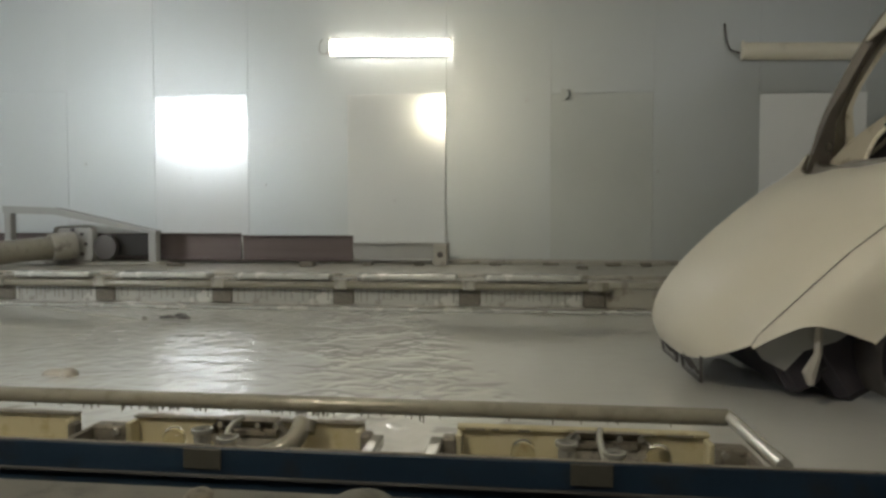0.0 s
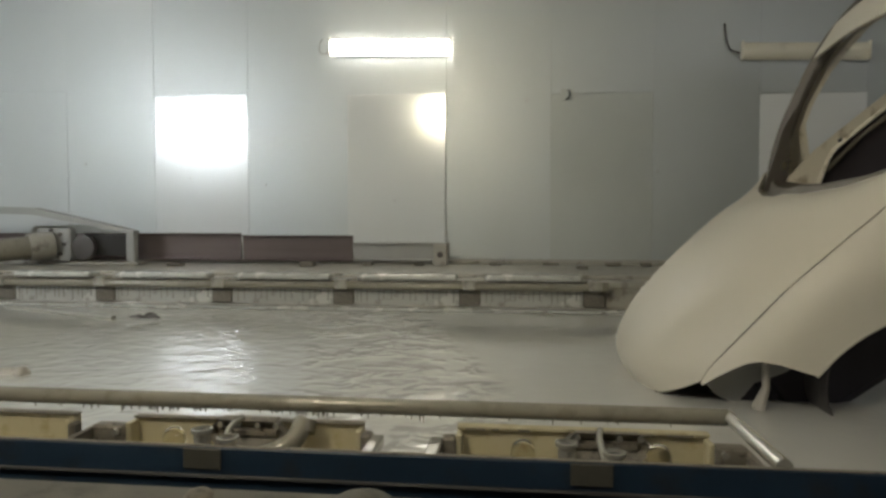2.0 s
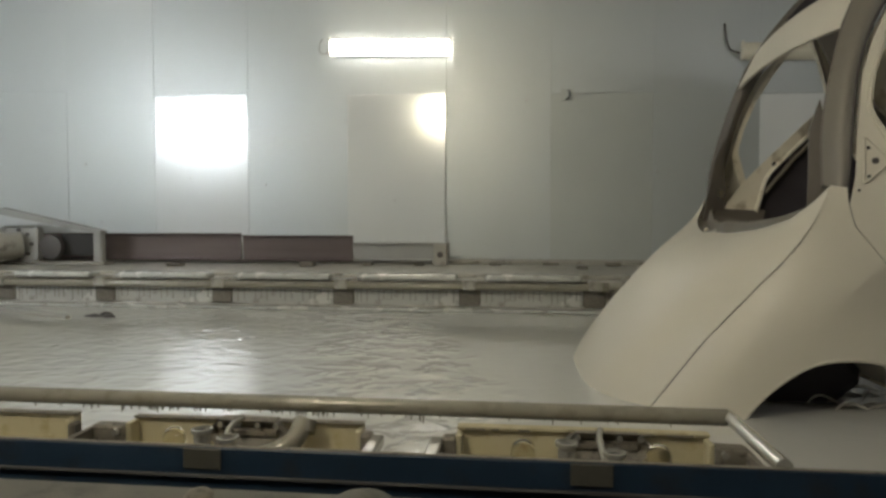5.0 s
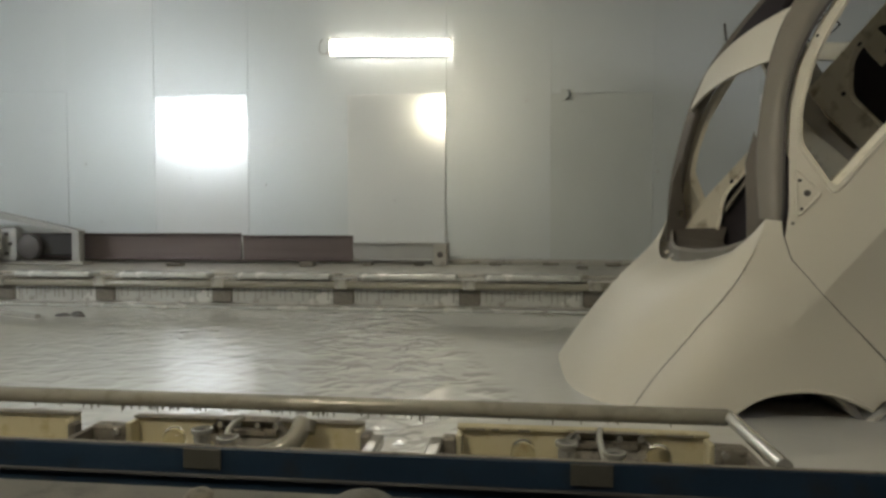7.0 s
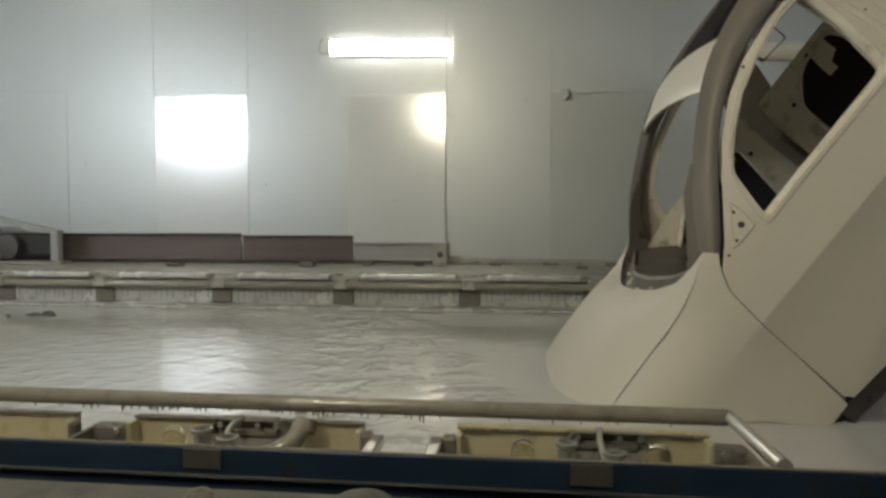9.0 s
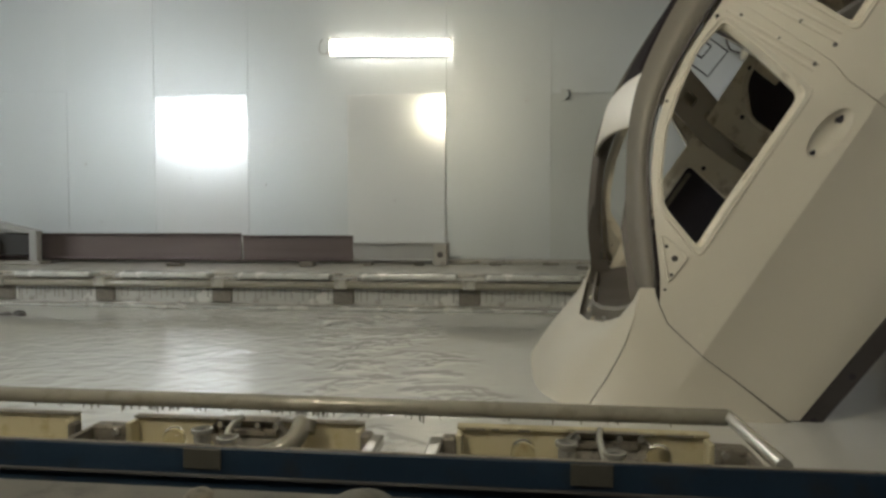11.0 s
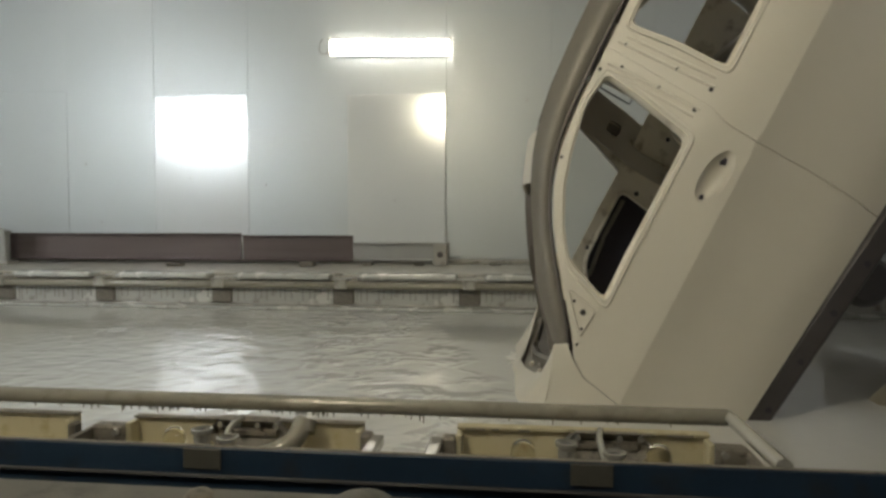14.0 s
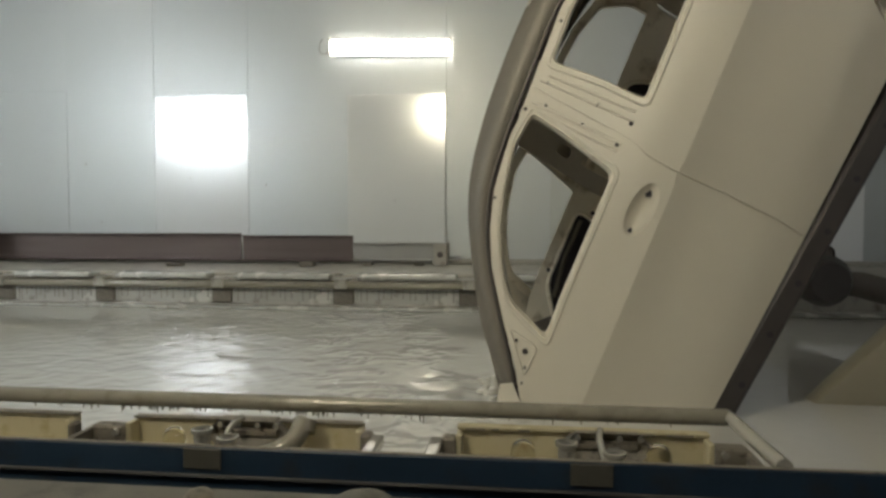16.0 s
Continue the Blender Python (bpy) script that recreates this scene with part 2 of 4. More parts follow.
# ---- the booth ----
def booth():
    back = thing("wall_back", pose(0, 0, 0), "grey metal-clad booth wall behind the dip tank", "wall", kind="structure")
    part("backing", box(-9.2, 9.4, 6.819, 7.1, -0.2, 3.7), M_SEAM, back)
    # sheets: columns between the seams, split by a joint that drops slightly along the wall
    cols = [(-9.1, -6.9, "w"), (-6.9, -5.002, "w"), (-5.0, -3.968, "w"), (-3.965, -2.895, "b"), (-2.892, -0.734, "w"), (-0.731, 0.348, "w"), (0.35, 1.368, "d"), (1.37, 2.393, "w"), (2.395, 3.388, "p"), (3.39, 5.4, "w"), (5.41, 7.4, "w"), (7.41, 9.3, "w")]
    rnd = random.Random(4)
    for x0, x1, kind in cols:
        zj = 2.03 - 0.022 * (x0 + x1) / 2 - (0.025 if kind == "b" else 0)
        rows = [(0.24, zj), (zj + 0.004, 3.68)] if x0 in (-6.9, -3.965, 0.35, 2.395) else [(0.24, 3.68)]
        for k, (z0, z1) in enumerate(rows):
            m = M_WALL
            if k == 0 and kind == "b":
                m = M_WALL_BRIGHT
            if k == 0 and kind == "d":
                m = M_WALL_DULL
            if k == 0 and kind == "p":
                m = M_WALL_PALE
            bm = box(-(x1 - x0) / 2, (x1 - x0) / 2, -0.012, 0.012, -(z1 - z0) / 2, (z1 - z0) / 2, 0.0015)
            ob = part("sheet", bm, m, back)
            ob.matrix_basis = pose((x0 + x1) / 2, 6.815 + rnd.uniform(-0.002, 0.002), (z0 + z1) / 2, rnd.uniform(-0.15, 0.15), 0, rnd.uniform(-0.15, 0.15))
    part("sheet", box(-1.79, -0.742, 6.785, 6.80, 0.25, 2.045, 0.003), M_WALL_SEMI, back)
    for x, z in ((-3.55, 1.18), (-4.78, 1.34), (-1.28, 0.93), (1.41, 1.21), (-4.6, 0.7), (0.1, 1.95), (-2.7, 1.1), (2.9, 0.9)):
        part("rivet", lathe([(0.016, 0), (0.012, 0.006), (0.003, 0.008)], axis=Matrix.Translation((x, 6.785, z)) @ pose(0, 0, 0, 90, 0, 0), seg=10), M_SEAM, back)
    front = thing("wall_front", pose(0, 0, 0), "grey booth wall on the operator side", "wall", kind="structure")
    part("wall_sheet", box(-9.2, 9.4, -1.0, -0.8, -1.9, 3.7), M_PLAIN, front)
    for name, x in (("wall_exit", -9.3), ("wall_entry", 9.5)):
        w = thing(name, pose(0, 0, 0), "grey end wall of the dip booth", "wall", kind="structure")
        part("wall_sheet", box(x - 0.1, x + 0.1, -0.8, 6.84, -1.9, 3.7), M_PLAIN, w)
    tagged(part("ceiling", box(-9.4, 9.6, -1.0, 7.1, 3.7, 3.85), M_CEIL), "plain grey booth ceiling", "ceiling", kind="structure")
    walk_floor = thing("floor", pose(0, 0, 0), "grey concrete walkway beside the tank", "floor", kind="structure")
    part("slab", box(-9.2, 9.4, -0.8, 0.349, -1.1, -0.92), M_SILLTOP, walk_floor)
    tank = thing("tank", pose(0, 0, 0), "long steel dip tank filled with grey paint", "tank", kind="structure")
    part("tank_wall", box(-9.1, 9.3, 5.02, 5.12, -1.8, 0.03), M_LEDGE, tank)
    part("tank_wall", box(-9.1, 9.3, 1.22, 1.30, -1.8, 0.0), M_LEDGE, tank)
    part("tank_end", box(-9.2, -9.1, 1.3, 5.02, -1.8, 0.05), M_LEDGE, tank)
    part("tank_end", box(9.3, 9.4, 1.3, 5.02, -1.8, 0.05), M_LEDGE, tank)
    part("tank_floor", box(-9.2, 9.4, 1.22, 5.12, -1.9, -1.8), M_LEDGE, tank)


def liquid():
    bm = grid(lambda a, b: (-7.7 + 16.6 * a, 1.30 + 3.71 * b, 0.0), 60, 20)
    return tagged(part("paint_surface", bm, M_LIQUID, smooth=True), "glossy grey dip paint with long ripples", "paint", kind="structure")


def wall_lamp(x0, x1, z, material, label, slope=0.0):
    lamp = thing("wall_lamp", pose((x0 + x1) / 2, 6.79, z, 0, slope, 0), label, "lamp", "wall lamps")
    w = (x1 - x0) / 2
    part("housing", box(-w + 0.01, w - 0.01, -0.03, 0.0, -0.085, 0.085, 0.008), M_GREYFRAME, lamp, "grey lamp housing")
    for s in (-1, 1):
        part("end_cap", box(s * w - 0.006, s * w + 0.006, -0.095, -0.03, -0.09, 0.09, 0.004), M_TUBE_OFF, lamp)
    # half-round diffuser
    h = 0.082 if material is M_TUBE else 0.085
    prof = lambda a: (-0.03 - 0.07 * math.sin(math.pi * a) ** 0.6, -h + 2 * h * a)
    bm = grid(lambda a, b: (-w + 2 * w * a, *prof(b)), 2, 12)
    part("diffuser", bm, material, lamp, smooth=True)
    if material is M_TUBE:
        part("tube", tube([(-w + 0.03, -0.088, 0.01), (w - 0.03, -0.088, 0.01)], 0.014, 10), M_CORE, lamp, "bright fluorescent tube", smooth=True)
    return lamp


def lamps():
    wall_lamp(-1.95, -0.69, 2.52, M_TUBE, "lit fluorescent lamp in a plastic diffuser on the wall", 1.6)
    wall_lamp(2.19, 3.36, 2.365, M_TUBE_OFF, "unlit fluorescent lamp with a yellowed diffuser on the wall", 1.6)
    wall_lamp(-4.95, -3.98, 3.25, M_TUBE_HIGH, "lit fluorescent lamp high on the wall", 1.6)
    # Last box lamp is an added fill; the other two match wall reflections.
    for x, z, m in ((-7.15, 2.92, M_TUBE_COOL), (-1.55, 3.1, M_TUBE_WARM), (4.2, 3.0, M_TUBE_FILL)):
        lamp = thing("booth_lamp", pose(x, -0.78, z), "unseen box lamp on the operator side lighting the booth", "lamp", "booth lamps")
        wdt, hgt = (0.28, 0.12) if m is M_TUBE_WARM else (0.95, 0.29)
        part("housing", box(-wdt - 0.05, wdt + 0.05, -0.02, 0.06, -hgt - 0.05, hgt + 0.05, 0.01), M_GREYFRAME, lamp)
        part("diffuser", box(-wdt, wdt, 0.065, 0.085, -hgt, hgt, 0.005), m, lamp)
    for x, z, pts in ((-2.05, 2.62, [(0, 0, 0.02), (-0.03, -0.02, -0.02), (-0.035, -0.03, -0.12), (0.02, -0.03, -0.16), (0.07, -0.03, -0.12)]), (2.04, 2.66, [(0, 0, 0), (0.0, -0.03, -0.1), (0.015, -0.03, -0.2), (0.05, -0.03, -0.27), (0.14, -0.04, -0.3)])):
        c = tagged(part("lamp_cable", tube(smooth_line(pts, 16), 0.010 if x > 0 else 0.006, 8), M_DARKPART if x > 0 else M_GREYFRAME, smooth=True), "dark cable looping into a wall lamp" if x > 0 else "thin grey cable looping into a wall lamp", "cable")
        c.location = (x, 6.79, z)
    br = thing("wall_bracket", pose(0.515, 6.80, 2.0), "small metal bracket on the wall sheet", "bracket")
    part("plate", box(-0.07, 0.05, -0.008, 0.0, -0.06, 0.06, 0.002), M_WALL_DULL, br)
    part("hook", tube(smooth_line([(0, -0.01, 0.04), (0.015, -0.05, 0.03), (0.015, -0.05, -0.04), (-0.02, -0.02, -0.05)], 10), 0.009, 8), M_DARKPART, br, smooth=True)


# ---- far side of the tank ----
def far_side():
    ledge = thing("far_ledge", pose(0, 0, 0), "paint-splashed ledge along the far tank rim", "ledge", kind="structure")
    part("ledge_top", box(-9.1, 9.3, 5.32, 6.80, 0.10, 0.27, 0.01), M_LEDGE, ledge)
    part("ledge_lip", box(-9.1, 9.3, 5.12, 5.34, 0.18, 0.235, 0.008), M_LEDGE, ledge)
    part("rim", box(-9.1, 9.3, 4.95, 5.12, 0.0, 0.028, 0.008), M_PLATE, ledge)
    part("upstand", box(-9.1, 9.3, 6.60, 6.78, 0.27, 0.315, 0.008), M_LEDGE, ledge)
    gap = [-4.35, -3.44, -2.41, -1.385, -0.365, 0.60]
    rnd = random.Random(2)
    for a, b in zip([-5.4] + gap, gap):
        w = thing("rim_panel", pose((a + b) / 2, 5.14, 0.0), "pale overflow plate streaked with dried paint", "panel", "overflow plates")
        h = (b - a) / 2 - 0.1
        part("plate", box(-h, h, -0.02, 0.0, 0.02, 0.19, 0.004), M_PLATE, w)
        for s in (-1, 1):
            part("flange", box(s * h - 0.012, s * h + 0.012, -0.035, -0.021, 0.02, 0.18, 0.003), M_PLATE, w)
        bm = bmesh.new()
        # the same row of dark strokes on every plate, weathered out of reading
        for k in range(16):
            x = -h + 0.035 + k * (2 * h - 0.07) / 15 + rnd.uniform(-0.008, 0.008)
            ln = (0.11, 0.10, 0.04, 0.12, 0.09, 0.11, 0.05, 0.10)[k % 8] * rnd.uniform(0.8, 1.1)
            box(x - 0.006, x + 0.006, -0.0235, -0.019, 0.165 - ln, 0.165, 0.0, bm)
            if k % 3 == 1:
                box(x - 0.006, x + 0.035, -0.0235, -0.019, 0.153, 0.165, 0.0, bm)
        tagged(part("stroke", bm, M_STROKE, w), kind="stuff")
        cap = part("cover", box(-h + 0.02, h, -0.10, 0.06, 0.235, 0.285, 0.018, seg=2), M_PLATE, w, "pale rounded cover strip")
    part("end_plate", box(0.69, 9.3, 5.13, 5.15, 0.028, 0.19, 0.004), M_LEDGE, ledge)
    part("end_plate", box(-9.1, -5.3, 5.13, 5.15, 0.028, 0.19, 0.004), M_PLATE, ledge)
    for x in gap:
        g = thing("pipe_bracket", pose(x, 5.12, 0.0), "dark bracket holding the spray pipe", "bracket", "spray pipe brackets")
        part("block", box(-0.085, 0.085, -0.03, 0.05, 0.035, 0.18, 0.008), M_CRUST, g)
        part("clamp", box(-0.05, 0.05, -0.12, -0.0, 0.165, 0.25, 0.012), M_LEDGE, g)
    p = thing("spray_pipe", pose(0, 0, 0), "paint-coated spray pipe along the far tank rim", "pipe")
    part("run", tube([(-9, 5.05, 0.185), (0.66, 5.05, 0.195)], 0.032, 14), M_PIPE, p, smooth=True)
    part("end_cap", tube([(0.66, 5.05, 0.195), (0.70, 5.05, 0.195)], 0.04, 14), M_PIPE, p, smooth=True)
    # guard channels near the wall
    for x0, x1, z1, m, lab in ((-9.0, -2.82, 0.585, M_RED, "dark red guard channel along the conveyor"), (-2.80, -1.64, 0.565, M_RED, "rusty red end piece of the guard channel"), (-1.63, -0.66, 0.495, M_GREYFRAME, "pale steel channel beside the conveyor")):
        c = thing("guard_channel", pose(0, 6.42, 0), lab, "channel", "guard channels")
        part("web", box(x0, x1, 0.0, 0.012, 0.30, z1 - 0.002), m, c)
        part("flange", box(x0, x1, -0.06, 0.012, z1 - 0.014, z1, 0.003), m, c)
        part("flange", box(x0, x1, -0.06, 0.012, 0.315, 0.33, 0.003), m, c)
    bl = thing("stop_block", pose(-0.74, 6.36, 0.27), "small dark stop block at the channel's end", "block")
    part("body", box(-0.07, 0.07, -0.05, 0.03, 0.0, 0.215, 0.012), M_LEDGE, bl)
    part("bolt", tube([(0, -0.075, 0.11), (0, -0.04, 0.11)], 0.03, 10), M_DARKPART, bl)
    rnd = random.Random(7)
    for x, y in ((-0.2, 6.5), (0.35, 6.55), (0.95, 6.5), (1.25, 6.45), (-1.45, 6.3), (-0.95, 6.35), (-2.0, 6.1), (0.6, 6.0), (2.6, 6.5), (-3.3, 6.0)):
        s = rnd.uniform(0.05, 0.11)
        tagged(part("clamp_block", box(x - s, x + s * 0.8, y - 0.05, y + 0.05, 0.27, 0.27 + rnd.uniform(0.02, 0.05), 0.008), M_CRUST), "dark paint-crusted clamp on the ledge", "clamp", "ledge clamps")


# ---- near side of the tank ----
def near_side():
    r = 0.0215
    p = thing("near_pipe", pose(0, 0, 0), "dull paint-coated pipe frame along the near tank rim", "pipe")
    part("run", tube([(-6.0, 1.70, 0.2), (0.53, 1.69, 0.2)], r, 16), M_PIPE, p, smooth=True)
    part("return", tube([(0.535, 1.70, 0.2), (0.537, 1.355, 0.2)], 0.017, 16), M_STEEL, p, "wet shiny pipe end", smooth=True)
    rnd = random.Random(3)
    bm = bmesh.new()
    for _ in range(90):
        x = rnd.gauss(-0.75, 0.28) if rnd.random() < 0.7 else rnd.uniform(-2.5, 0.45)
        ln = rnd.uniform(0.003, 0.013) * (1.6 if rnd.random() < 0.15 else 1)
        tube([(x, 1.692, 0.182), (x, 1.692, 0.178 - ln)], 0.002, 5, bm, radii=[0.0028, 0.0011])
    tagged(part("drip", bm, M_CRUST, p), kind="stuff")
    beam = thing("blue_beam", pose(0, 0, 0), "blue painted steel beam along the near tank rim", "beam")
    part("web", box(-6, 6, 1.335, 1.35, 0.05, 0.2, 0.003), M_BLUE, beam)
    # Dark strip along the web gives the beam its dark lower band.
    part("flange", box(-6, 6, 1.322, 1.334, 0.136, 0.142, 0.002), M_DARK, beam)
    # Lighter strip stands in for light catching the beam's top edge.
    part("top_edge", box(-6, 6, 1.336, 1.349, 0.2005, 0.2022, 0.0005), M_CRUST, beam, "lighter top edge painted as a lit line")
    for x in (-0.68, 0.155):
        part("patch", box(x - 0.043, x + 0.043, 1.329, 1.3345, 0.152, 0.199, 0.002), M_TAPE, beam, "brown adhesive patch")
    sill = thing("near_sill", pose(0, 0, 0), "stained concrete sill before the tank", "ledge", kind="structure")
    part("sill_top", box(-6, 6, 0.35, 1.205, 0.0, 0.17, 0.01), M_SILLTOP, sill)
    part("gap_floor", box(-6, 6, 1.205, 1.335, -0.2, 0.04), M_DARK, sill)
    part("lump", lathe([(0.062, 0), (0.05, 0.009), (0.03, 0.017), (0.01, 0.021)], (-0.285, 1.17, 0.166), 24), M_SILLTOP, sill, "hump of dried paint", smooth=True)
    part("lump", lathe([(0.03, 0), (0.02, 0.012), (0.008, 0.016)], (-0.60, 1.16, 0.168), 14), M_CRUST, sill, smooth=True)
    part("sill_wall", box(-6, 6, 0.35, 1.2, -1.9, -0.001), M_SILLTOP, sill)
    trays()


def trays():
    # each tray: x from, x to, places of domes, cups, hoses
    spec = [(-2.6, -1.17, [-1.40], [], None, (0.1, 0.02)), (-1.01, -0.385, [-0.855], [-0.775, -0.695], -0.735, (0.09, 0.028)), (-0.145, 0.465, [0.018, 0.33], [0.118, 0.224], 0.175, (0.035, 0.075))]
    for x0, x1, domes, cups, hose, ends in spec:
        t = thing("nozzle_tray", pose(0, 0, 0), "cream coated tray with nozzles and pipe fittings", "tray", "nozzle trays")
        part("back_plate", box(x0, x1, 1.615, 1.625, 0.0, 0.174, 0.003), M_TRAY, t)
        pale = x0 > -0.5
        part("lip", box(x0, x1, 1.603, 1.63, 0.1742, 0.183 if pale else 0.178, 0.002), M_TRAY if pale else M_CRUST, t, "lip coated with wet pale paint" if pale else "paint-crusted lip")
        for k, (lx, lw) in enumerate(((0.02, 0.05), (0.085, 0.02), (0.15, 0.03), (0.44, 0.04), (0.51, 0.06)) if pale else ()):
            part("lip_crust", box(x0 + lx, x0 + lx + lw, 1.599, 1.6028, 0.173, 0.1785, 0.001), M_CRUST, t)
        part("floor", box(x0, x1, 1.37, 1.614, 0.04, 0.05), M_TRAY, t)
        for x in (x0 + 0.006, x1 - 0.006):
            part("rib", box(x - 0.007, x + 0.007, 1.57, 1.6135, 0.05, 0.170, 0.003), M_TRAY, t)
        # end brackets, plates that stand across the tray
        for x, s, wd in ((x0, -1, ends[0]), (x1, 1, ends[1])):
            part("end_bracket", box(min(x, x + s * wd), max(x, x + s * wd), 1.56, 1.60, 0.05, 0.165, 0.006), M_CRUST, t, "dark crusted end bracket")
            if wd > 0.05:
                part("end_plate", box(x + s * wd - 0.006, x + s * wd + 0.006, 1.45, 1.60, 0.04, 0.160, 0.004), M_CRUST, t)
            for k in range(3 if wd > 0.05 else 0):
                part("bolt", tube([(x + s * 0.02, 1.55, 0.07 + 0.04 * k), (x + s * 0.02, 1.562, 0.07 + 0.04 * k)], 0.009, 8), M_STEEL, t)
        for x in domes:
            # a glassy wet bulb on a low collar, with a side arm and a bright valve inside
            part("dome", lathe([(0.003, 0.0), (0.024, 0.002), (0.029, 0.016), (0.028, 0.032), (0.021, 0.046), (0.011, 0.053), (0.003, 0.055)], (x, 1.53, 0.124), 24), M_GLASS, t, "clear wet dome", smooth=True, sharp=80)
            part("dome_base", lathe([(0.034, 0.05), (0.034, 0.117), (0.03, 0.1225)], (x, 1.53, 0), 18), M_TRAY, t, smooth=True)
            part("valve", lathe([(0.003, 0.0), (0.010, 0.001), (0.012, 0.012), (0.008, 0.022), (0.002, 0.026)], (x - 0.004, 1.488, 0.120), 14), M_STEEL, t, "bright valve tip", smooth=True)
            part("fitting", tube([(x + 0.012, 1.485, 0.118), (x + 0.040, 1.485, 0.119), (x + 0.078, 1.485, 0.118)], 0.019, 14, radii=[0.017, 0.020, 0.020]), M_PIPE, t, smooth=True)
            part("collar", tube([(x + 0.060, 1.485, 0.1182), (x + 0.066, 1.485, 0.1182)], 0.023, 14), M_STEEL, t, smooth=True)
        for i, x in enumerate(cups):
            part("cup", lathe([(0.019, 0.05), (0.021, 0.165), (0.026, 0.17), (0.027, 0.18), (0.021, 0.181), (0.018, 0.15)], (x, 1.52 - 0.03 * i, -0.008 * i), 20), M_STEEL, t, "ring-topped metal cup", smooth=True)
            part("cup_bore", lathe([(0.020, 0.15), (0.0205, 0.172)], (x, 1.52 - 0.03 * i, -0.008 * i), 14), M_DARK, t)
        if hose:
            part("hose", tube(smooth_line([(hose + 0.03, 1.60, 0.185), (hose + 0.02, 1.54, 0.18), (hose + 0.03, 1.5, 0.15), (hose + 0.02, 1.47, 0.12), (hose - 0.01, 1.45, 0.06)], 18), 0.008, 10), M_STEEL, t, "bent wet hose", smooth=True)
            part("back_bracket", box(hose - 0.06, hose + 0.15, 1.596, 1.612, 0.11, 0.182, 0.03), M_CRUST, t, "dark bolted bracket")
            for k in range(4):
                part("bracket_bolt", tube([(hose - 0.075 + 0.05 * k + 0.05, 1.585, 0.17), (hose - 0.025 + 0.05 * k, 1.60, 0.17)], 0.008, 8), M_STEEL, t)
    e = thing("pipe_elbow", pose(-0.56, 1.5, 0.0), "cream coated pipe elbow in the tray", "pipe")
    part("elbow", tube(smooth_line([(-0.13, 0.0, 0.115), (-0.04, 0.0, 0.125), (0.02, 0.02, 0.15), (0.03, 0.07, 0.19)], 16), 0.025, 14), M_PIPE, e, smooth=True)
    part("socket", lathe([(0.031, 0.0), (0.031, 0.03)], axis=Matrix.Translation((0.03, 0.06, 0.165)) @ pose(0, 0, 0, -30, 0, 0), seg=16), M_PIPE, e, smooth=True)
    for x, s in ((-0.345, 1), (-0.195, -1)):
        b = thing("gap_bracket", pose(x, 1.5, 0.0), "shiny wet bracket arm beside the tray gap", "bracket", "tray gap brackets")
        part("arm", box(-0.016, 0.016, -0.09, 0.09, 0.128, 0.158, 0.004), M_STEEL, b)
        part("face", box(-0.018, 0.018, -0.105, -0.09, 0.09, 0.16, 0.004), M_CRUST, b)
        part("pin", tube([(s * 0.016, -0.06, 0.13), (s * 0.032, -0.06, 0.13)], 0.008, 8), M_DARKPART, b)
        part("post", box(-0.014, 0.014, -0.05, 0.05, 0.0, 0.127), M_CRUST, b)


# ---- the car body ----
# plan of its side: u forwards, v up, w inwards from the near side; the body is 1.6 wide
WIDTH = 1.66
SEAM = [(1.79, -0.153), (1.75, -0.128), (1.68, -0.105), (1.60, -0.081), (1.51, -0.054), (1.42, -0.028), (1.343, -0.008), (1.116, 0.029), (1.0, 0.046), (0.90, 0.070), (0.81, 0.104), (0.75, 0.134), (0.70, 0.158)]


def seam_v(u):
    for (a, va), (b, vb) in zip(SEAM, SEAM[1:]):
        if b <= u <= a:
            return va + (vb - va) * (a - u) / (a - b)
    return SEAM[0][1] if u > SEAM[0][0] else SEAM[-1][1]


def crease(u):
    return -0.07 - 0.09 * u


CREASE = [(1.3 - 0.03 * i, crease(1.3 - 0.03 * i)) for i in range(110)]


def inward(u, v):
    """How far the skin lies inwards of the widest line."""
    vc = crease(u)
    k = max(0.0, min(1.0, (1.15 - u) / 0.35))
    if v > vc:
        w = (v - vc) * (0.06 + 0.14 * k)
    else:
        d = vc - v
        w = 0.19 * k * min(d, 0.12) + 0.05 * max(0, min(d, 0.37) - 0.12) + 0.25 * max(0, d - 0.37)
    if v > 0.10:
        w += (v - 0.10) * 0.19
    if u > 0.8:
        w += 0.13 * ((u - 0.8) / 0.94) ** 2
        d = v - (seam_v(u) - 0.16)
        if d > 0:
            w += min(1.0, (u - 0.8) / 0.3) * 0.07 * (d / 0.16) ** 2
    if u < -1.2:
        w += 0.16 * ((-1.2 - u) / 0.8) ** 2
    return w


def place(side, off=0.0):
    def f(u, v):
        w = inward(u, v) + off
        return Vector((-u, w if side == 0 else WIDTH - w, v))
    return f


def arch(cu, cv, r, a0, a1, n=14):
    return [(cu + r * math.cos(radians(a0 + (a1 - a0) * i / n)), cv + r * math.sin(radians(a0 + (a1 - a0) * i / n))) for i in range(n + 1)]


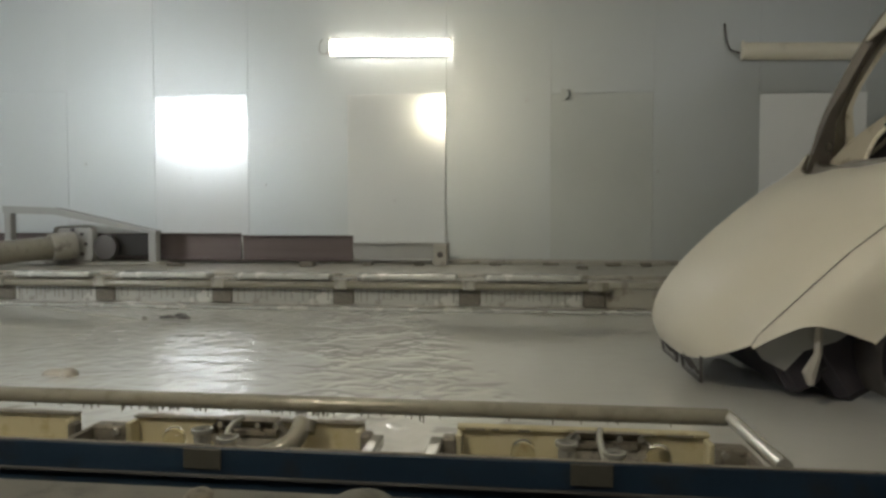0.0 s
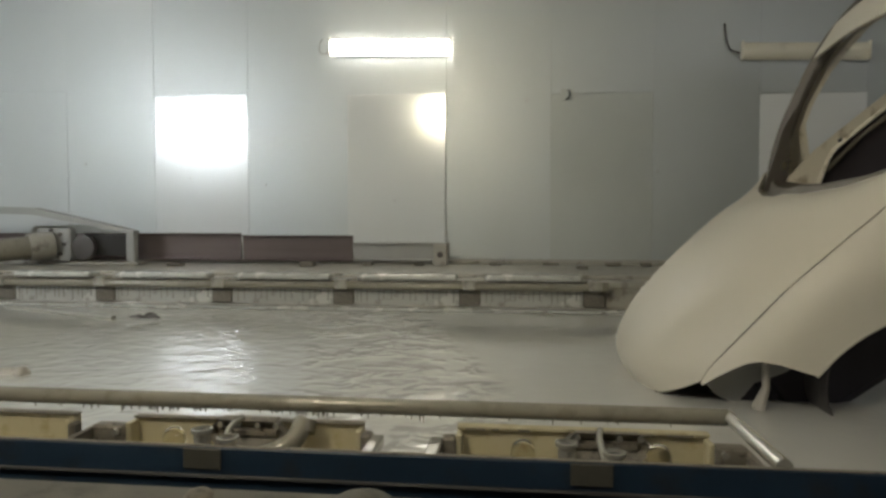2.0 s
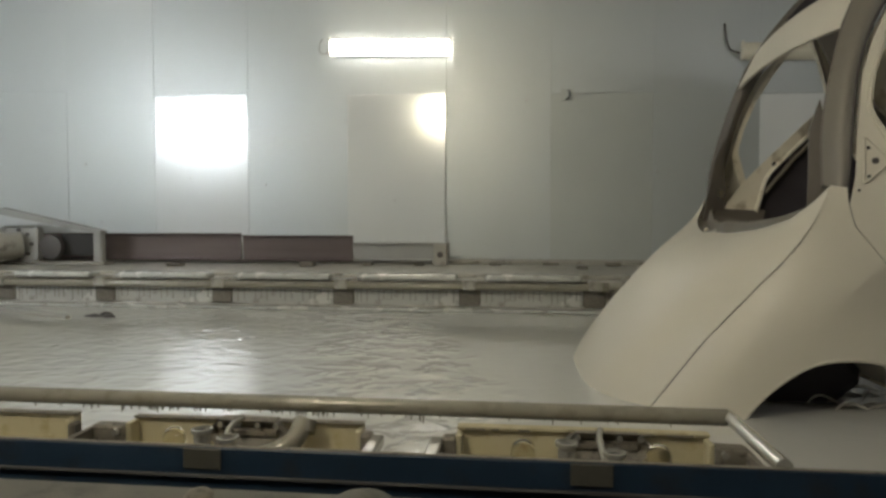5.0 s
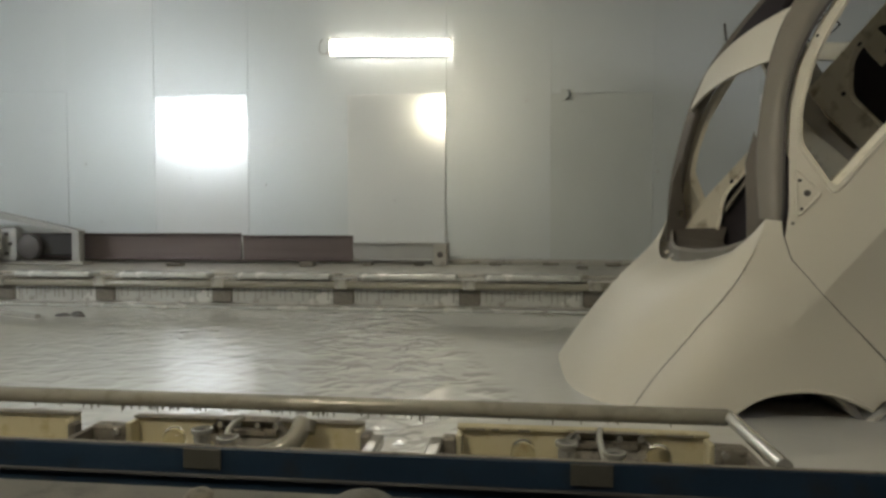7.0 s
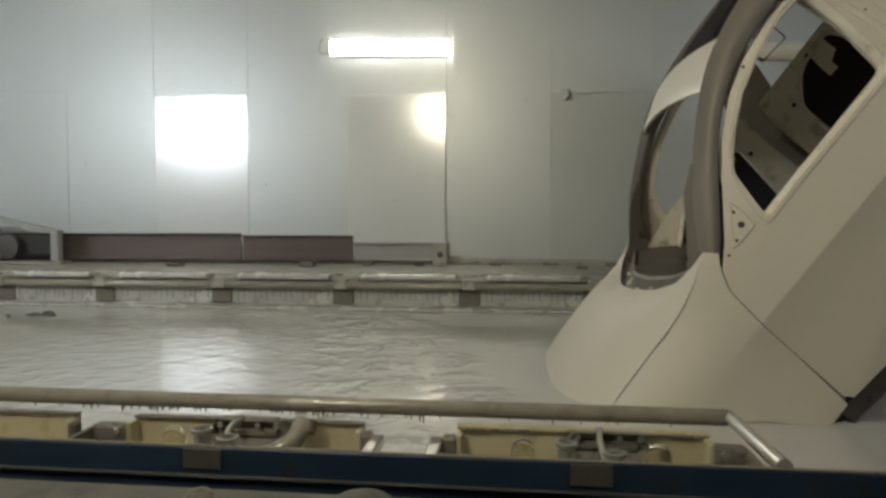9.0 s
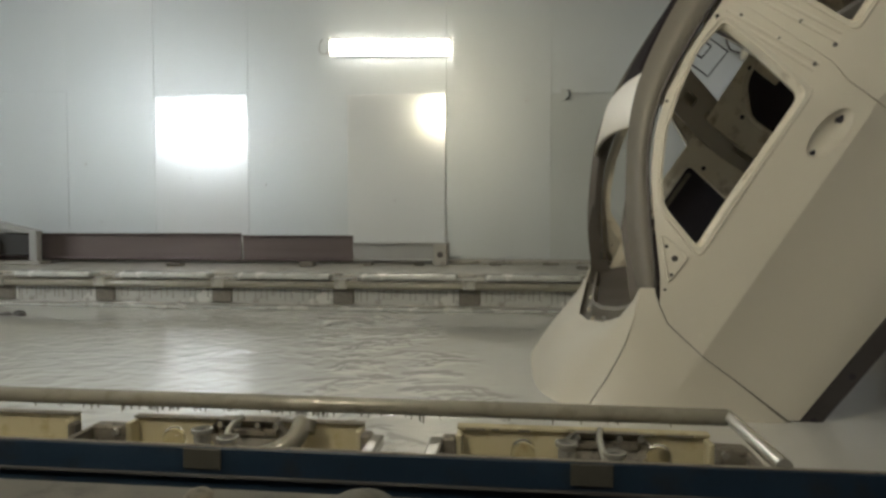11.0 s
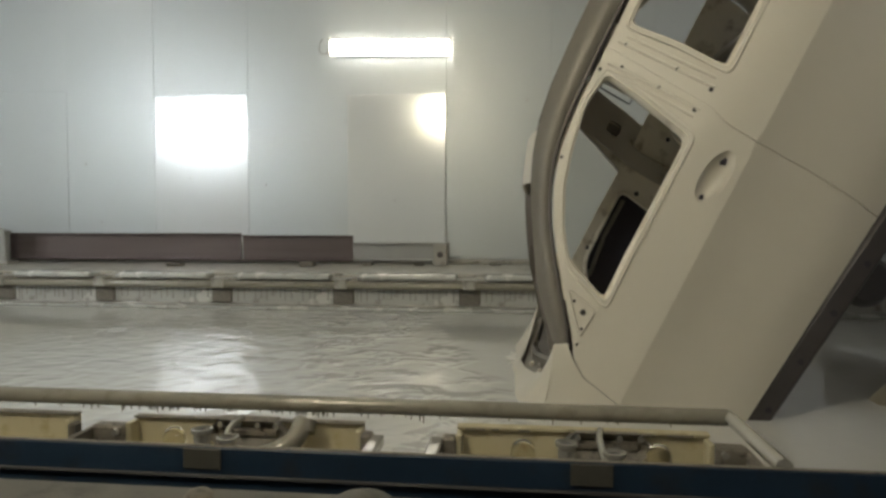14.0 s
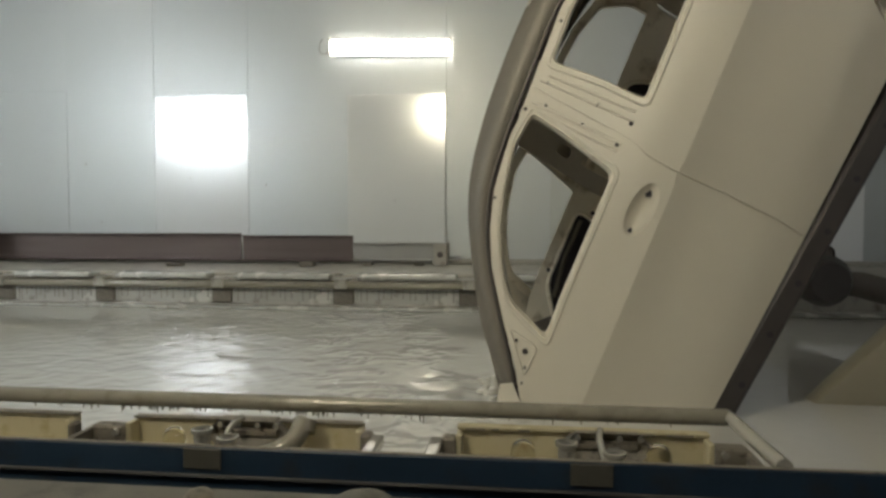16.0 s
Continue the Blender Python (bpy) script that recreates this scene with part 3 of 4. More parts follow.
TOP_IN = [(0.674, 0.112), (0.635, 0.14), (0.471, 0.283), (0.338, 0.393), (0.21, 0.468), (0.073, 0.521), (-0.075, 0.55), (-0.336, 0.578), (-0.637, 0.607), (-1.0, 0.60), (-1.35, 0.54)]
TOP_OUT = [(0.702, 0.158), (0.57, 0.302), (0.39, 0.435), (0.21, 0.553), (0.05, 0.624), (-0.17, 0.675), (-0.42, 0.705), (-0.62, 0.72), (-1.0, 0.72), (-1.45, 0.67)]
WIN_F = [(0.478, 0.083), (0.30, 0.103), (0.0, 0.126), (-0.165, 0.14), (-0.222, 0.361), (-0.25, 0.505), (-0.12, 0.512), (0.048, 0.468), (0.185, 0.419), (0.33, 0.336), (0.421, 0.261)]
WIN_R = [(-0.431, 0.158), (-0.826, 0.193), (-1.25, 0.235), (-1.24, 0.36), (-1.14, 0.50), (-0.95, 0.545), (-0.666, 0.548), (-0.445, 0.526), (-0.449, 0.34)]
DOOR_F = [(0.705, 0.072), (0.742, 0.008), (0.757, -0.14), (0.754, -0.31), (0.752, -0.515), (0.73, -0.548), (-0.25, -0.535), (-0.256, -0.43), (-0.258, -0.22), (-0.248, -0.04), (-0.258, 0.069), (-0.285, 0.14), (-0.335, 0.555), (-0.075, 0.532), (0.073, 0.503), (0.21, 0.450), (0.338, 0.376), (0.471, 0.267), (0.625, 0.13)]
DOOR_R = [(-0.254, -0.535), (-0.260, -0.43), (-0.262, -0.22), (-0.252, -0.04), (-0.262, 0.069), (-0.289, 0.14), (-0.340, 0.556), (-0.637, 0.588), (-0.97, 0.585), (-1.19, 0.54), (-1.29, 0.40), (-1.32, 0.25), (-1.32, 0.05), (-1.2, -0.20), (-1.05, -0.33), (-0.945, -0.52)]


def recess(u, v, k=1.0):
    return [(u + 0.1 * k * math.cos(2 * math.pi * i / 28), v + 0.043 * k * math.sin(2 * math.pi * i / 28)) for i in range(28)]


def car():
    c = thing("car_body", pose(0, 2.3, 0), "cream primed car body shell tipping nose first into paint", "car body")
    for side in (0, 1):
        pl, dy = place(side), (1 if side == 0 else -1)
        # fender
        low = [(1.794, -0.166), (1.744, -0.158), (1.68, -0.156), (1.625, -0.158), (1.585, -0.173), (1.54, -0.215)]
        curve = smooth_line([(1.47, -0.304), (1.36, -0.265), (1.25, -0.255), (1.14, -0.265), (1.03, -0.335), (0.945, -0.43), (0.895, -0.56)], 22, 2)
        fend = low + [tuple(p) for p in curve] + [(0.84, -0.56), (0.762, -0.55), (0.7575, -0.31), (0.7605, -0.14), (0.7455, 0.010), (0.7085, 0.075), (0.672, 0.118), (0.695, 0.146)]
        top = [(a, b - 0.0045) for a, b in SEAM[::-1]]
        f = part("fender", skin_of(sheet(fend + top, [], pl, 0.035, [CREASE]), dy * 0.004), M_CREAM, c, "cream primed fender", smooth=True, sharp=16)
        part("arch_lip", tube([pl(*p) + Vector((0, 0.010 if side == 0 else -0.010, 0)) for p in curve], 0.012, 8), M_CREAM, f, smooth=True)
        d = part("front_door", skin_of(sheet(DOOR_F, [round_loop(WIN_F, 0.03), recess(-0.085, 0.006)], pl, 0.04, [CREASE]), dy * 0.004), M_CREAM, c, "cream primed front door", smooth=True, sharp=12)
        door_trim(d, side, WIN_F, 0)
        r = part("rear_door", skin_of(sheet(DOOR_R, [round_loop(WIN_R, 0.03), recess(-1.13, 0.10)], pl, 0.04, [CREASE]), dy * 0.004), M_CREAM, c, "cream primed rear door", smooth=True, sharp=12)
        door_trim(r, side, WIN_R, 1)
        quarter = [(-0.955, -0.535), (-1.06, -0.338), (-1.212, -0.20), (-1.332, 0.05), (-1.332, 0.25), (-1.30, 0.41), (-1.20, 0.55), (-1.35, 0.55), (-1.6, 0.40), (-1.75, 0.15), (-1.95, 0.05), (-1.98, -0.25), (-1.9, -0.45), (-1.62, -0.5)] + arch(-1.28, -0.60, 0.33, 25, 165)
        part("quarter_panel", skin_of(sheet(quarter, [], pl, 0.05), dy * 0.004), M_CREAM, c, "cream primed quarter panel", smooth=True)
        # roof rail and windscreen pillar: rounded strip between two lines
        a, b = smooth_line(TOP_IN, 46, 2), smooth_line(TOP_OUT, 46, 2)

        def strip(s, t, a=a, b=b, side=side):
            i = min(45, round(s * 45))
            u, v = a[i].lerp(b[i], t)
            w = inward(a[i][0], a[i][1]) + 0.012 + 0.055 * t ** 1.6 - 0.016 * math.sin(math.pi * t)
            return Vector((-u, w if side == 0 else WIDTH - w, v))
        rail = part("roof_rail", solid(grid(strip, 45, 7), 0.012), M_TAUPE, c, "taupe roof rail and windscreen pillar", smooth=True)
        part("seal_channel", tube([strip(i / 45, 0.0) + Vector((0, 0.004 if side == 0 else -0.004, 0)) for i in range(46)], 0.008, 8), M_DARKPART, rail, smooth=True)

        def inner(s, t, a=a, b=b, side=side):
            i = min(45, round(s * 45))
            u, v = a[i].lerp(b[i], 0.1 + 0.9 * t)
            w = inward(a[i][0], a[i][1]) + 0.085 + 0.02 * math.sin(math.pi * t)
            return Vector((-u, w if side == 0 else WIDTH - w, v))
        # Inner pillar takes a darker taupe in place of the shade on it.
        part("inner_pillar", solid(grid(inner, 45, 4), 0.008), M_BROWN, c, "inner pillar in darker taupe for its shaded face", smooth=True)
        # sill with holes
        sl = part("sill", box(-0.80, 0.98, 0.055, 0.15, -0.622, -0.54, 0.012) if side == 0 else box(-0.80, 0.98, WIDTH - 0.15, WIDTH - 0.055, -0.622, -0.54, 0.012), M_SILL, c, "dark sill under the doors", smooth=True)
        for k in range(9):
            y = 0.0535 if side == 0 else WIDTH - 0.0535
            part("sill_hole", tube([(-0.7 + 0.2 * k, y, -0.588), (-0.7 + 0.2 * k, y + (0.004 if side == 0 else -0.004), -0.588)], 0.012, 10), M_BLACK, sl)
        foot = [(0.80, 0.09), (0.68, 0.20), (0.56, 0.315), (0.45, 0.375), (0.55, 0.24), (0.62, 0.12), (0.70, 0.02), (0.78, 0.02)]
        part("pillar_foot", skin_of(sheet(foot, [round_loop([(0.66, 0.14), (0.63, 0.17), (0.61, 0.14), (0.64, 0.11)], 0.012)], place(side, 0.125), 0.05), dy * 0.006), M_BROWN, c, "dark taupe pillar foot", smooth=True)
        # centre pillar inside
        yb = 0.17
        bm = sheet([(-0.16, -0.55), (-0.45, -0.55), (-0.42, 0.1), (-0.46, 0.60), (-0.24, 0.58), (-0.21, 0.1)], [round_loop([(-0.27, -0.05), (-0.35, -0.05), (-0.35, -0.25), (-0.27, -0.25)], 0.03), round_loop([(-0.30, 0.28), (-0.36, 0.28), (-0.36, 0.36), (-0.30, 0.36)], 0.02), round_loop([(-0.31, 0.16), (-0.345, 0.16), (-0.345, 0.20), (-0.31, 0.20)], 0.012)], place(side, 0.10), 0.06)
        part("centre_pillar", solid(bm, 0.012), M_MIDGREY, c, "grey centre pillar with holes", smooth=True)
    hood(c)
    roof(c)
    inside_parts(c)
    return c


def door_trim(d, side, win, rear):
    """Window flange, inner panel with openings, handle recess and holes."""
    sg = 1 if side == 0 else -1
    pl = place(side)
    loop = round_loop(win, 0.03)
    bm = bmesh.new()
    n = len(loop)
    cu, cv = sum(p[0] for p in loop) / n, sum(p[1] for p in loop) / n
    rings = []
    for k, (gr, dp) in enumerate(((1.0, 0.0), (0.992, 0.012), (0.975, 0.02), (0.97, 0.05))):
        rings.append([bm.verts.new(pl(cu + (p[0] - cu) * gr, cv + (p[1] - cv) * gr) + Vector((0, sg * dp, 0))) for p in loop])
    for a, b in zip(rings, rings[1:]):
        for i in range(n):
            bm.faces.new((a[i], a[(i + 1) % n], b[(i + 1) % n], b[i]))
    part("window_flange", bm, M_CREAM_LIT, d, smooth=True)
    # raised bead round the opening
    bead = [pl(cu + (p[0] - cu) * 1.05, cv + (p[1] - cv) * 1.06) for p in loop]
    part("frame_bead", tube(bead + [bead[0]], 0.006, 6, caps=False), M_CREAM, d, smooth=True)
    ring = grid(lambda a, b: place(side, 0.075)(cu + (loop[round(a * n) % n][0] - cu) * (0.985 + 0.15 * b), cv + (loop[round(a * n) % n][1] - cv) * (0.985 + 0.2 * b)), n, 2)
    part("inner_frame", ring, M_CREAM_LIT, d, "cream inner window frame", smooth=True)
    if rear:
        out = [(-0.30, -0.50), (-0.31, 0.17), (-0.85, 0.225), (-1.27, 0.26), (-1.26, 0.0), (-1.10, -0.22), (-0.92, -0.50)]
        hole = round_loop([(-0.46, -0.33), (-0.47, -0.02), (-0.60, 0.13), (-0.83, 0.18), (-0.91, 0.06), (-0.85, -0.33)], 0.06, 6)
        spot = (-1.13, 0.10)
    else:
        out = [(0.71, -0.50), (0.70, 0.06), (0.45, 0.115), (0.10, 0.145), (-0.20, 0.165), (-0.22, -0.50)]
        hole = round_loop([(0.62, -0.38), (0.58, -0.10), (0.38, 0.055), (-0.075, 0.095), (-0.02, -0.38)], 0.06, 6)
        spot = (-0.085, 0.006)
    if side == 0:
        out = [(u, v - 0.045 if v > 0 else v) for u, v in out]
        hole = [(u, min(v, seen - 0.06)) for (u, v), seen in ((p, 0.15 if rear else 0.10) for p in hole)]
    part("inner_panel", skin_of(sheet(out, [hole], place(side, 0.11), 0.06), sg * 0.006), M_CREAM_LIT, d, "cream inner door panel with a large opening", smooth=True)
    bead = [place(side, 0.118)(mid_u, mid_v) for mid_u, mid_v in hole]
    part("panel_bead", tube(bead + [bead[0]], 0.012, 6, caps=False), M_CREAM_LIT, d, smooth=True)
    if rear:
        reg = [(-0.70, -0.02), (-0.69, 0.15), (-0.80, 0.16), (-0.82, 0.06), (-0.76, 0.03), (-0.76, -0.02)]
        part("regulator_plate", skin_of(sheet(reg, [], place(side, 0.10), 0.08), sg * 0.004), M_CREAM_LIT, d, "cream window regulator plate", smooth=True)
    else:
        part("inner_rail", tube([place(side, 0.10)(*p) for p in ((0.44, -0.02), (0.2, 0.03), (-0.03, 0.045))], 0.012, 8), M_TAUPE, d, "taupe stiffening rail inside the door", smooth=True)
    for ru, rv in ((hole[3][0], hole[3][1] + 0.05), (hole[10][0] + 0.03, hole[10][1] + 0.04), (hole[18][0] - 0.05, hole[18][1] + 0.03), (hole[26][0] - 0.03, hole[26][1] - 0.05)):
        q = place(side, 0.116)(ru, rv)
        part("panel_hole", lathe([(0.013, -0.003), (0.013, 0.003)], axis=Matrix.Translation(q) @ pose(0, 0, 0, 90, 0, 0), seg=10), M_BLACK, d)
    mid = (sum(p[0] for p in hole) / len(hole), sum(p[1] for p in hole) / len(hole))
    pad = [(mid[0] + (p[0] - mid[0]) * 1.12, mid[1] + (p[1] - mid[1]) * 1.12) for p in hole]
    # Black sheet behind the opening stands in for the door's shaded hollow.
    part("door_dark_sheet", skin_of(sheet(pad, [], place(side, 0.065), 0.08), sg * 0.004), M_BLACK, d, "black sheet added for the darkness inside the door", smooth=True)
    # handle recess: a dish let into the skin, with two holes
    hu, hv = spot
    bm = bmesh.new()
    rings = [[bm.verts.new(pl(*p) + Vector((0, sg * dp, 0))) for p in recess(hu, hv, rr)] for rr, dp in ((1.015, -0.0005), (0.97, 0.002), (0.90, 0.009), (0.75, 0.019), (0.5, 0.026), (0.25, 0.029), (0.03, 0.030))]
    for a, b in zip(rings, rings[1:]):
        for i in range(28):
            bm.faces.new((a[i], a[(i + 1) % 28], b[(i + 1) % 28], b[i]))
    bm.faces.new(rings[-1])
    bmesh.ops.recalc_face_normals(bm, faces=bm.faces)
    dish = part("handle_recess", bm, M_CREAM, d, "oval handle recess", smooth=True)
    for du, rad in ((-0.062, 0.010), (0.080, 0.007)):
        q = pl(hu + du, hv)
        y0 = q.y + sg * (0.016 if du < 0 else 0.007)
        shape = [(rad * (1 + 0.25 * math.sin(5 * a)) * math.cos(a) * 1.3, rad * (1 + 0.25 * math.cos(3 * a)) * math.sin(a)) for a in [2 * math.pi * i / 14 for i in range(14)]]
        bm = bmesh.new()
        lo, hi = [bm.verts.new((q.x + a, y0 - 0.004, q.z + b)) for a, b in shape], [bm.verts.new((q.x + a, y0 + 0.014, q.z + b)) for a, b in shape]
        bm.faces.new(lo)
        bm.faces.new(hi[::-1])
        for i in range(14):
            bm.faces.new((lo[i], hi[i], hi[(i + 1) % 14], lo[(i + 1) % 14]))
        part("handle_hole", bm, M_BLACK, d)
    if not rear:
        # mirror corner: stiffened triangle with holes
        bm = bmesh.new()
        tri = [(0.515, 0.10), (0.505, 0.215), (0.63, 0.095)]
        lp = [pl(*p) + Vector((0, -sg * 0.002, 0)) for p in round_loop(tri, 0.02)]
        tube(lp + [lp[0]], 0.005, 6, bm, caps=False)
        part("mirror_corner", bm, M_CREAM, d, smooth=True)
    spots = [(0.548, 0.13, 0.011), (0.53, 0.175, 0.006), (0.60, 0.105, 0.006), (0.655, 0.09, 0.005), (-0.255, 0.18, 0.008), (-0.275, 0.32, 0.006), (-0.29, 0.47, 0.006), (-0.25, 0.535, 0.007), (0.1, 0.485, 0.006)] if not rear else [(-0.37, 0.50, 0.006), (-0.36, 0.30, 0.007), (-0.34, 0.17, 0.008), (-0.6, 0.565, 0.006), (-0.85, 0.56, 0.006)]
    for u, v, rad in spots:
        q = pl(u, v)
        part("drain_hole", lathe([(rad, 0), (rad, 0.004)], axis=Matrix.Translation((q.x, q.y - sg * 0.002, q.z)) @ pose(0, 0, 0, 90, 0, 0), seg=10), M_DARKPART, d)
    # rebate behind the shut line
    line = [(-0.254, -0.53), (-0.260, -0.43), (-0.262, -0.22), (-0.252, -0.04), (-0.262, 0.069), (-0.289, 0.14), (-0.339, 0.556)] if rear else [(0.708, 0.075), (0.745, 0.01), (0.760, -0.14), (0.757, -0.31), (0.756, -0.53)]
    part("shut_rebate", tube([place(side, 0.016)(*p) for p in smooth_line(line, 24, 2)], 0.011, 8), M_CREAM if rear else M_TAUPE, d, smooth=True)
    # ribs down the pillar side of the frame
    for k, (a, b) in enumerate((((-0.262, 0.50), (-0.235, 0.17)), ((-0.285, 0.52), (-0.262, 0.165))) if not rear else (((-0.40, 0.51), (-0.385, 0.175)), ((-0.372, 0.53), (-0.352, 0.165)))):
        part("frame_rib", tube([pl(*Vector(a).lerp(Vector(b), i / 8)) for i in range(9)], 0.007, 6), M_CREAM, d, smooth=True)


REAR_EDGE = [(0.0, 0.67, 0.17), (0.07, 0.70, 0.155), (0.12, 0.755, 0.135), (0.2, 0.828, 0.115), (0.4, 0.89, 0.112), (0.65, 0.935, 0.124), (0.83, 0.945, 0.14)]


def rear_edge(w):
    """The hood's edge round the foot of the windscreen: u and v at the distance w from the near side."""
    d = min(w, WIDTH - w)
    for (a, ua, va), (b, ub, vb) in zip(REAR_EDGE, REAR_EDGE[1:]):
        if d <= b:
            k = (d - a) / (b - a)
            return ua + (ub - ua) * k, va + (vb - va) * k
    return REAR_EDGE[-1][1:]


def hood(c):
    edge = smooth_line(SEAM[::-1], 36, 2)
    mid = smooth_line([(0.945, 0.14), (1.02, 0.163), (1.12, 0.176), (1.24, 0.166), (1.40, 0.146), (1.58, 0.113), (1.77, 0.066), (1.905, -0.002), (1.978, -0.08), (1.985, -0.17)], 36, 2)

    def skin(s, t):
        i = round(s * 35)
        t = 0.55 * t + 0.45 * (0.5 - 0.5 * math.cos(math.pi * t))
        e, m = edge[i], mid[i]
        w0 = inward(e[0], e[1] - 0.004) + 0.004
        w = w0 + (WIDTH - 2 * w0) * t

        def cross(j):
            g = 1 - abs(2 * t - 1) ** (4.2 - 0.6 * j / 35)
            return edge[j].lerp(mid[j], g)
        p = cross(i)
        first = cross(0)
        ru, rv = rear_edge(w)
        k = (1 - s) ** 7
        return Vector((-(p[0] + (ru - first[0]) * k), w, p[1] + (rv - first[1]) * k))
    part("hood", solid(grid(skin, 35, 44), 0.006), M_CREAM, c, "smooth cream primed hood", smooth=True)

    # tray below the windscreen: a pale gutter behind the hood's edge, then a dark well
    def tray(s, t):
        w = 0.15 + (WIDTH - 0.30) * t
        u, v = rear_edge(w)
        return Vector((-(u + 0.03 - 0.12 * s), w, v - 0.018 - 0.035 * math.sin(math.pi * min(1.0, s * 1.15))))
    part("scuttle", solid(grid(tray, 8, 30), 0.006), M_TAUPE, c, "taupe scuttle gutter under the windscreen opening", smooth=True)

    def well(s, t):
        w = 0.11 + (WIDTH - 0.22) * t
        u, v = rear_edge(w)
        return Vector((-(u - 0.088 - 0.16 * s), w, v - 0.04 - 0.20 * s))
    part("scuttle_well", solid(grid(well, 8, 30), 0.006), M_BROWN, c, "dark well under the windscreen opening", smooth=True)
    for y, l in ((0.40, 0.03), (0.58, 0.045), (1.0, 0.045)):
        u, v = rear_edge(y)
        part("scuttle_bracket", box(-u + 0.035, -u + 0.035 + l, y, y + 0.07, v - 0.055, v - 0.032, 0.004), M_MIDGREY, c)
    for y in (0.35, 0.52, 0.75, 1.05, 1.3):
        u, v = rear_edge(y)
        part("scuttle_stud", lathe([(0.012, 0.0), (0.012, 0.02), (0.006, 0.024)], (-u + 0.02, y, v - 0.055), 10), M_CREAM_LIT, c, smooth=True)


def roof_v(u):
    pts = TOP_OUT
    for (a, va), (b, vb) in zip(pts, pts[1:]):
        if b <= u <= a:
            return va + (vb - va) * (a - u) / (a - b)
    return pts[-1][1]


def roof(c):
    def skin(u, t, drop=0.0):
        w0 = inward(u, 0.56) + 0.06
        return Vector((-u, w0 + (WIDTH - 2 * w0) * t, roof_v(u) + 0.035 * (1 - (2 * t - 1) ** 2) - 0.006 - drop))
    # header has a curved front edge
    part("roof_header", solid(grid(lambda s, t: skin(0.235 - 0.19 * s, t), 8, 16), 0.012), M_CREAM, c, "cream roof header", smooth=True)
    part("roof_rear", solid(grid(lambda s, t: skin(-0.62 - 0.83 * s, t), 12, 16), 0.008), M_CREAM, c, "cream rear roof", smooth=True)
    part("sunroof_frame", solid(grid(lambda s, t: skin(0.03 - 0.655 * s, t, 0.022), 12, 16), 0.008), M_CASSETTE, c, "dark sunroof cassette", smooth=True)
    for k in range(3):
        part("sunroof_rail", tube([skin(0.0 - 0.6 * i / 8, 0.05 + 0.035 * k, 0.012) for i in range(9)], 0.007, 6), M_CASSETTE, c, smooth=True)
    # tail: frame of the rear window and the tailgate opening
    part("tail_panel", solid(grid(lambda s, t: Vector((1.47 + 0.47 * s, 0.2 + 1.2 * t, 0.64 - 0.62 * s)) + Vector((0.04 * math.sin(math.pi * s), 0, 0)), 8, 8), 0.01), M_CREAM, c, "cream tailgate", smooth=True)
    part("rear_panel", box(1.88, 1.95, 0.2, 1.4, -0.5, 0.02, 0.03), M_CREAM, c)


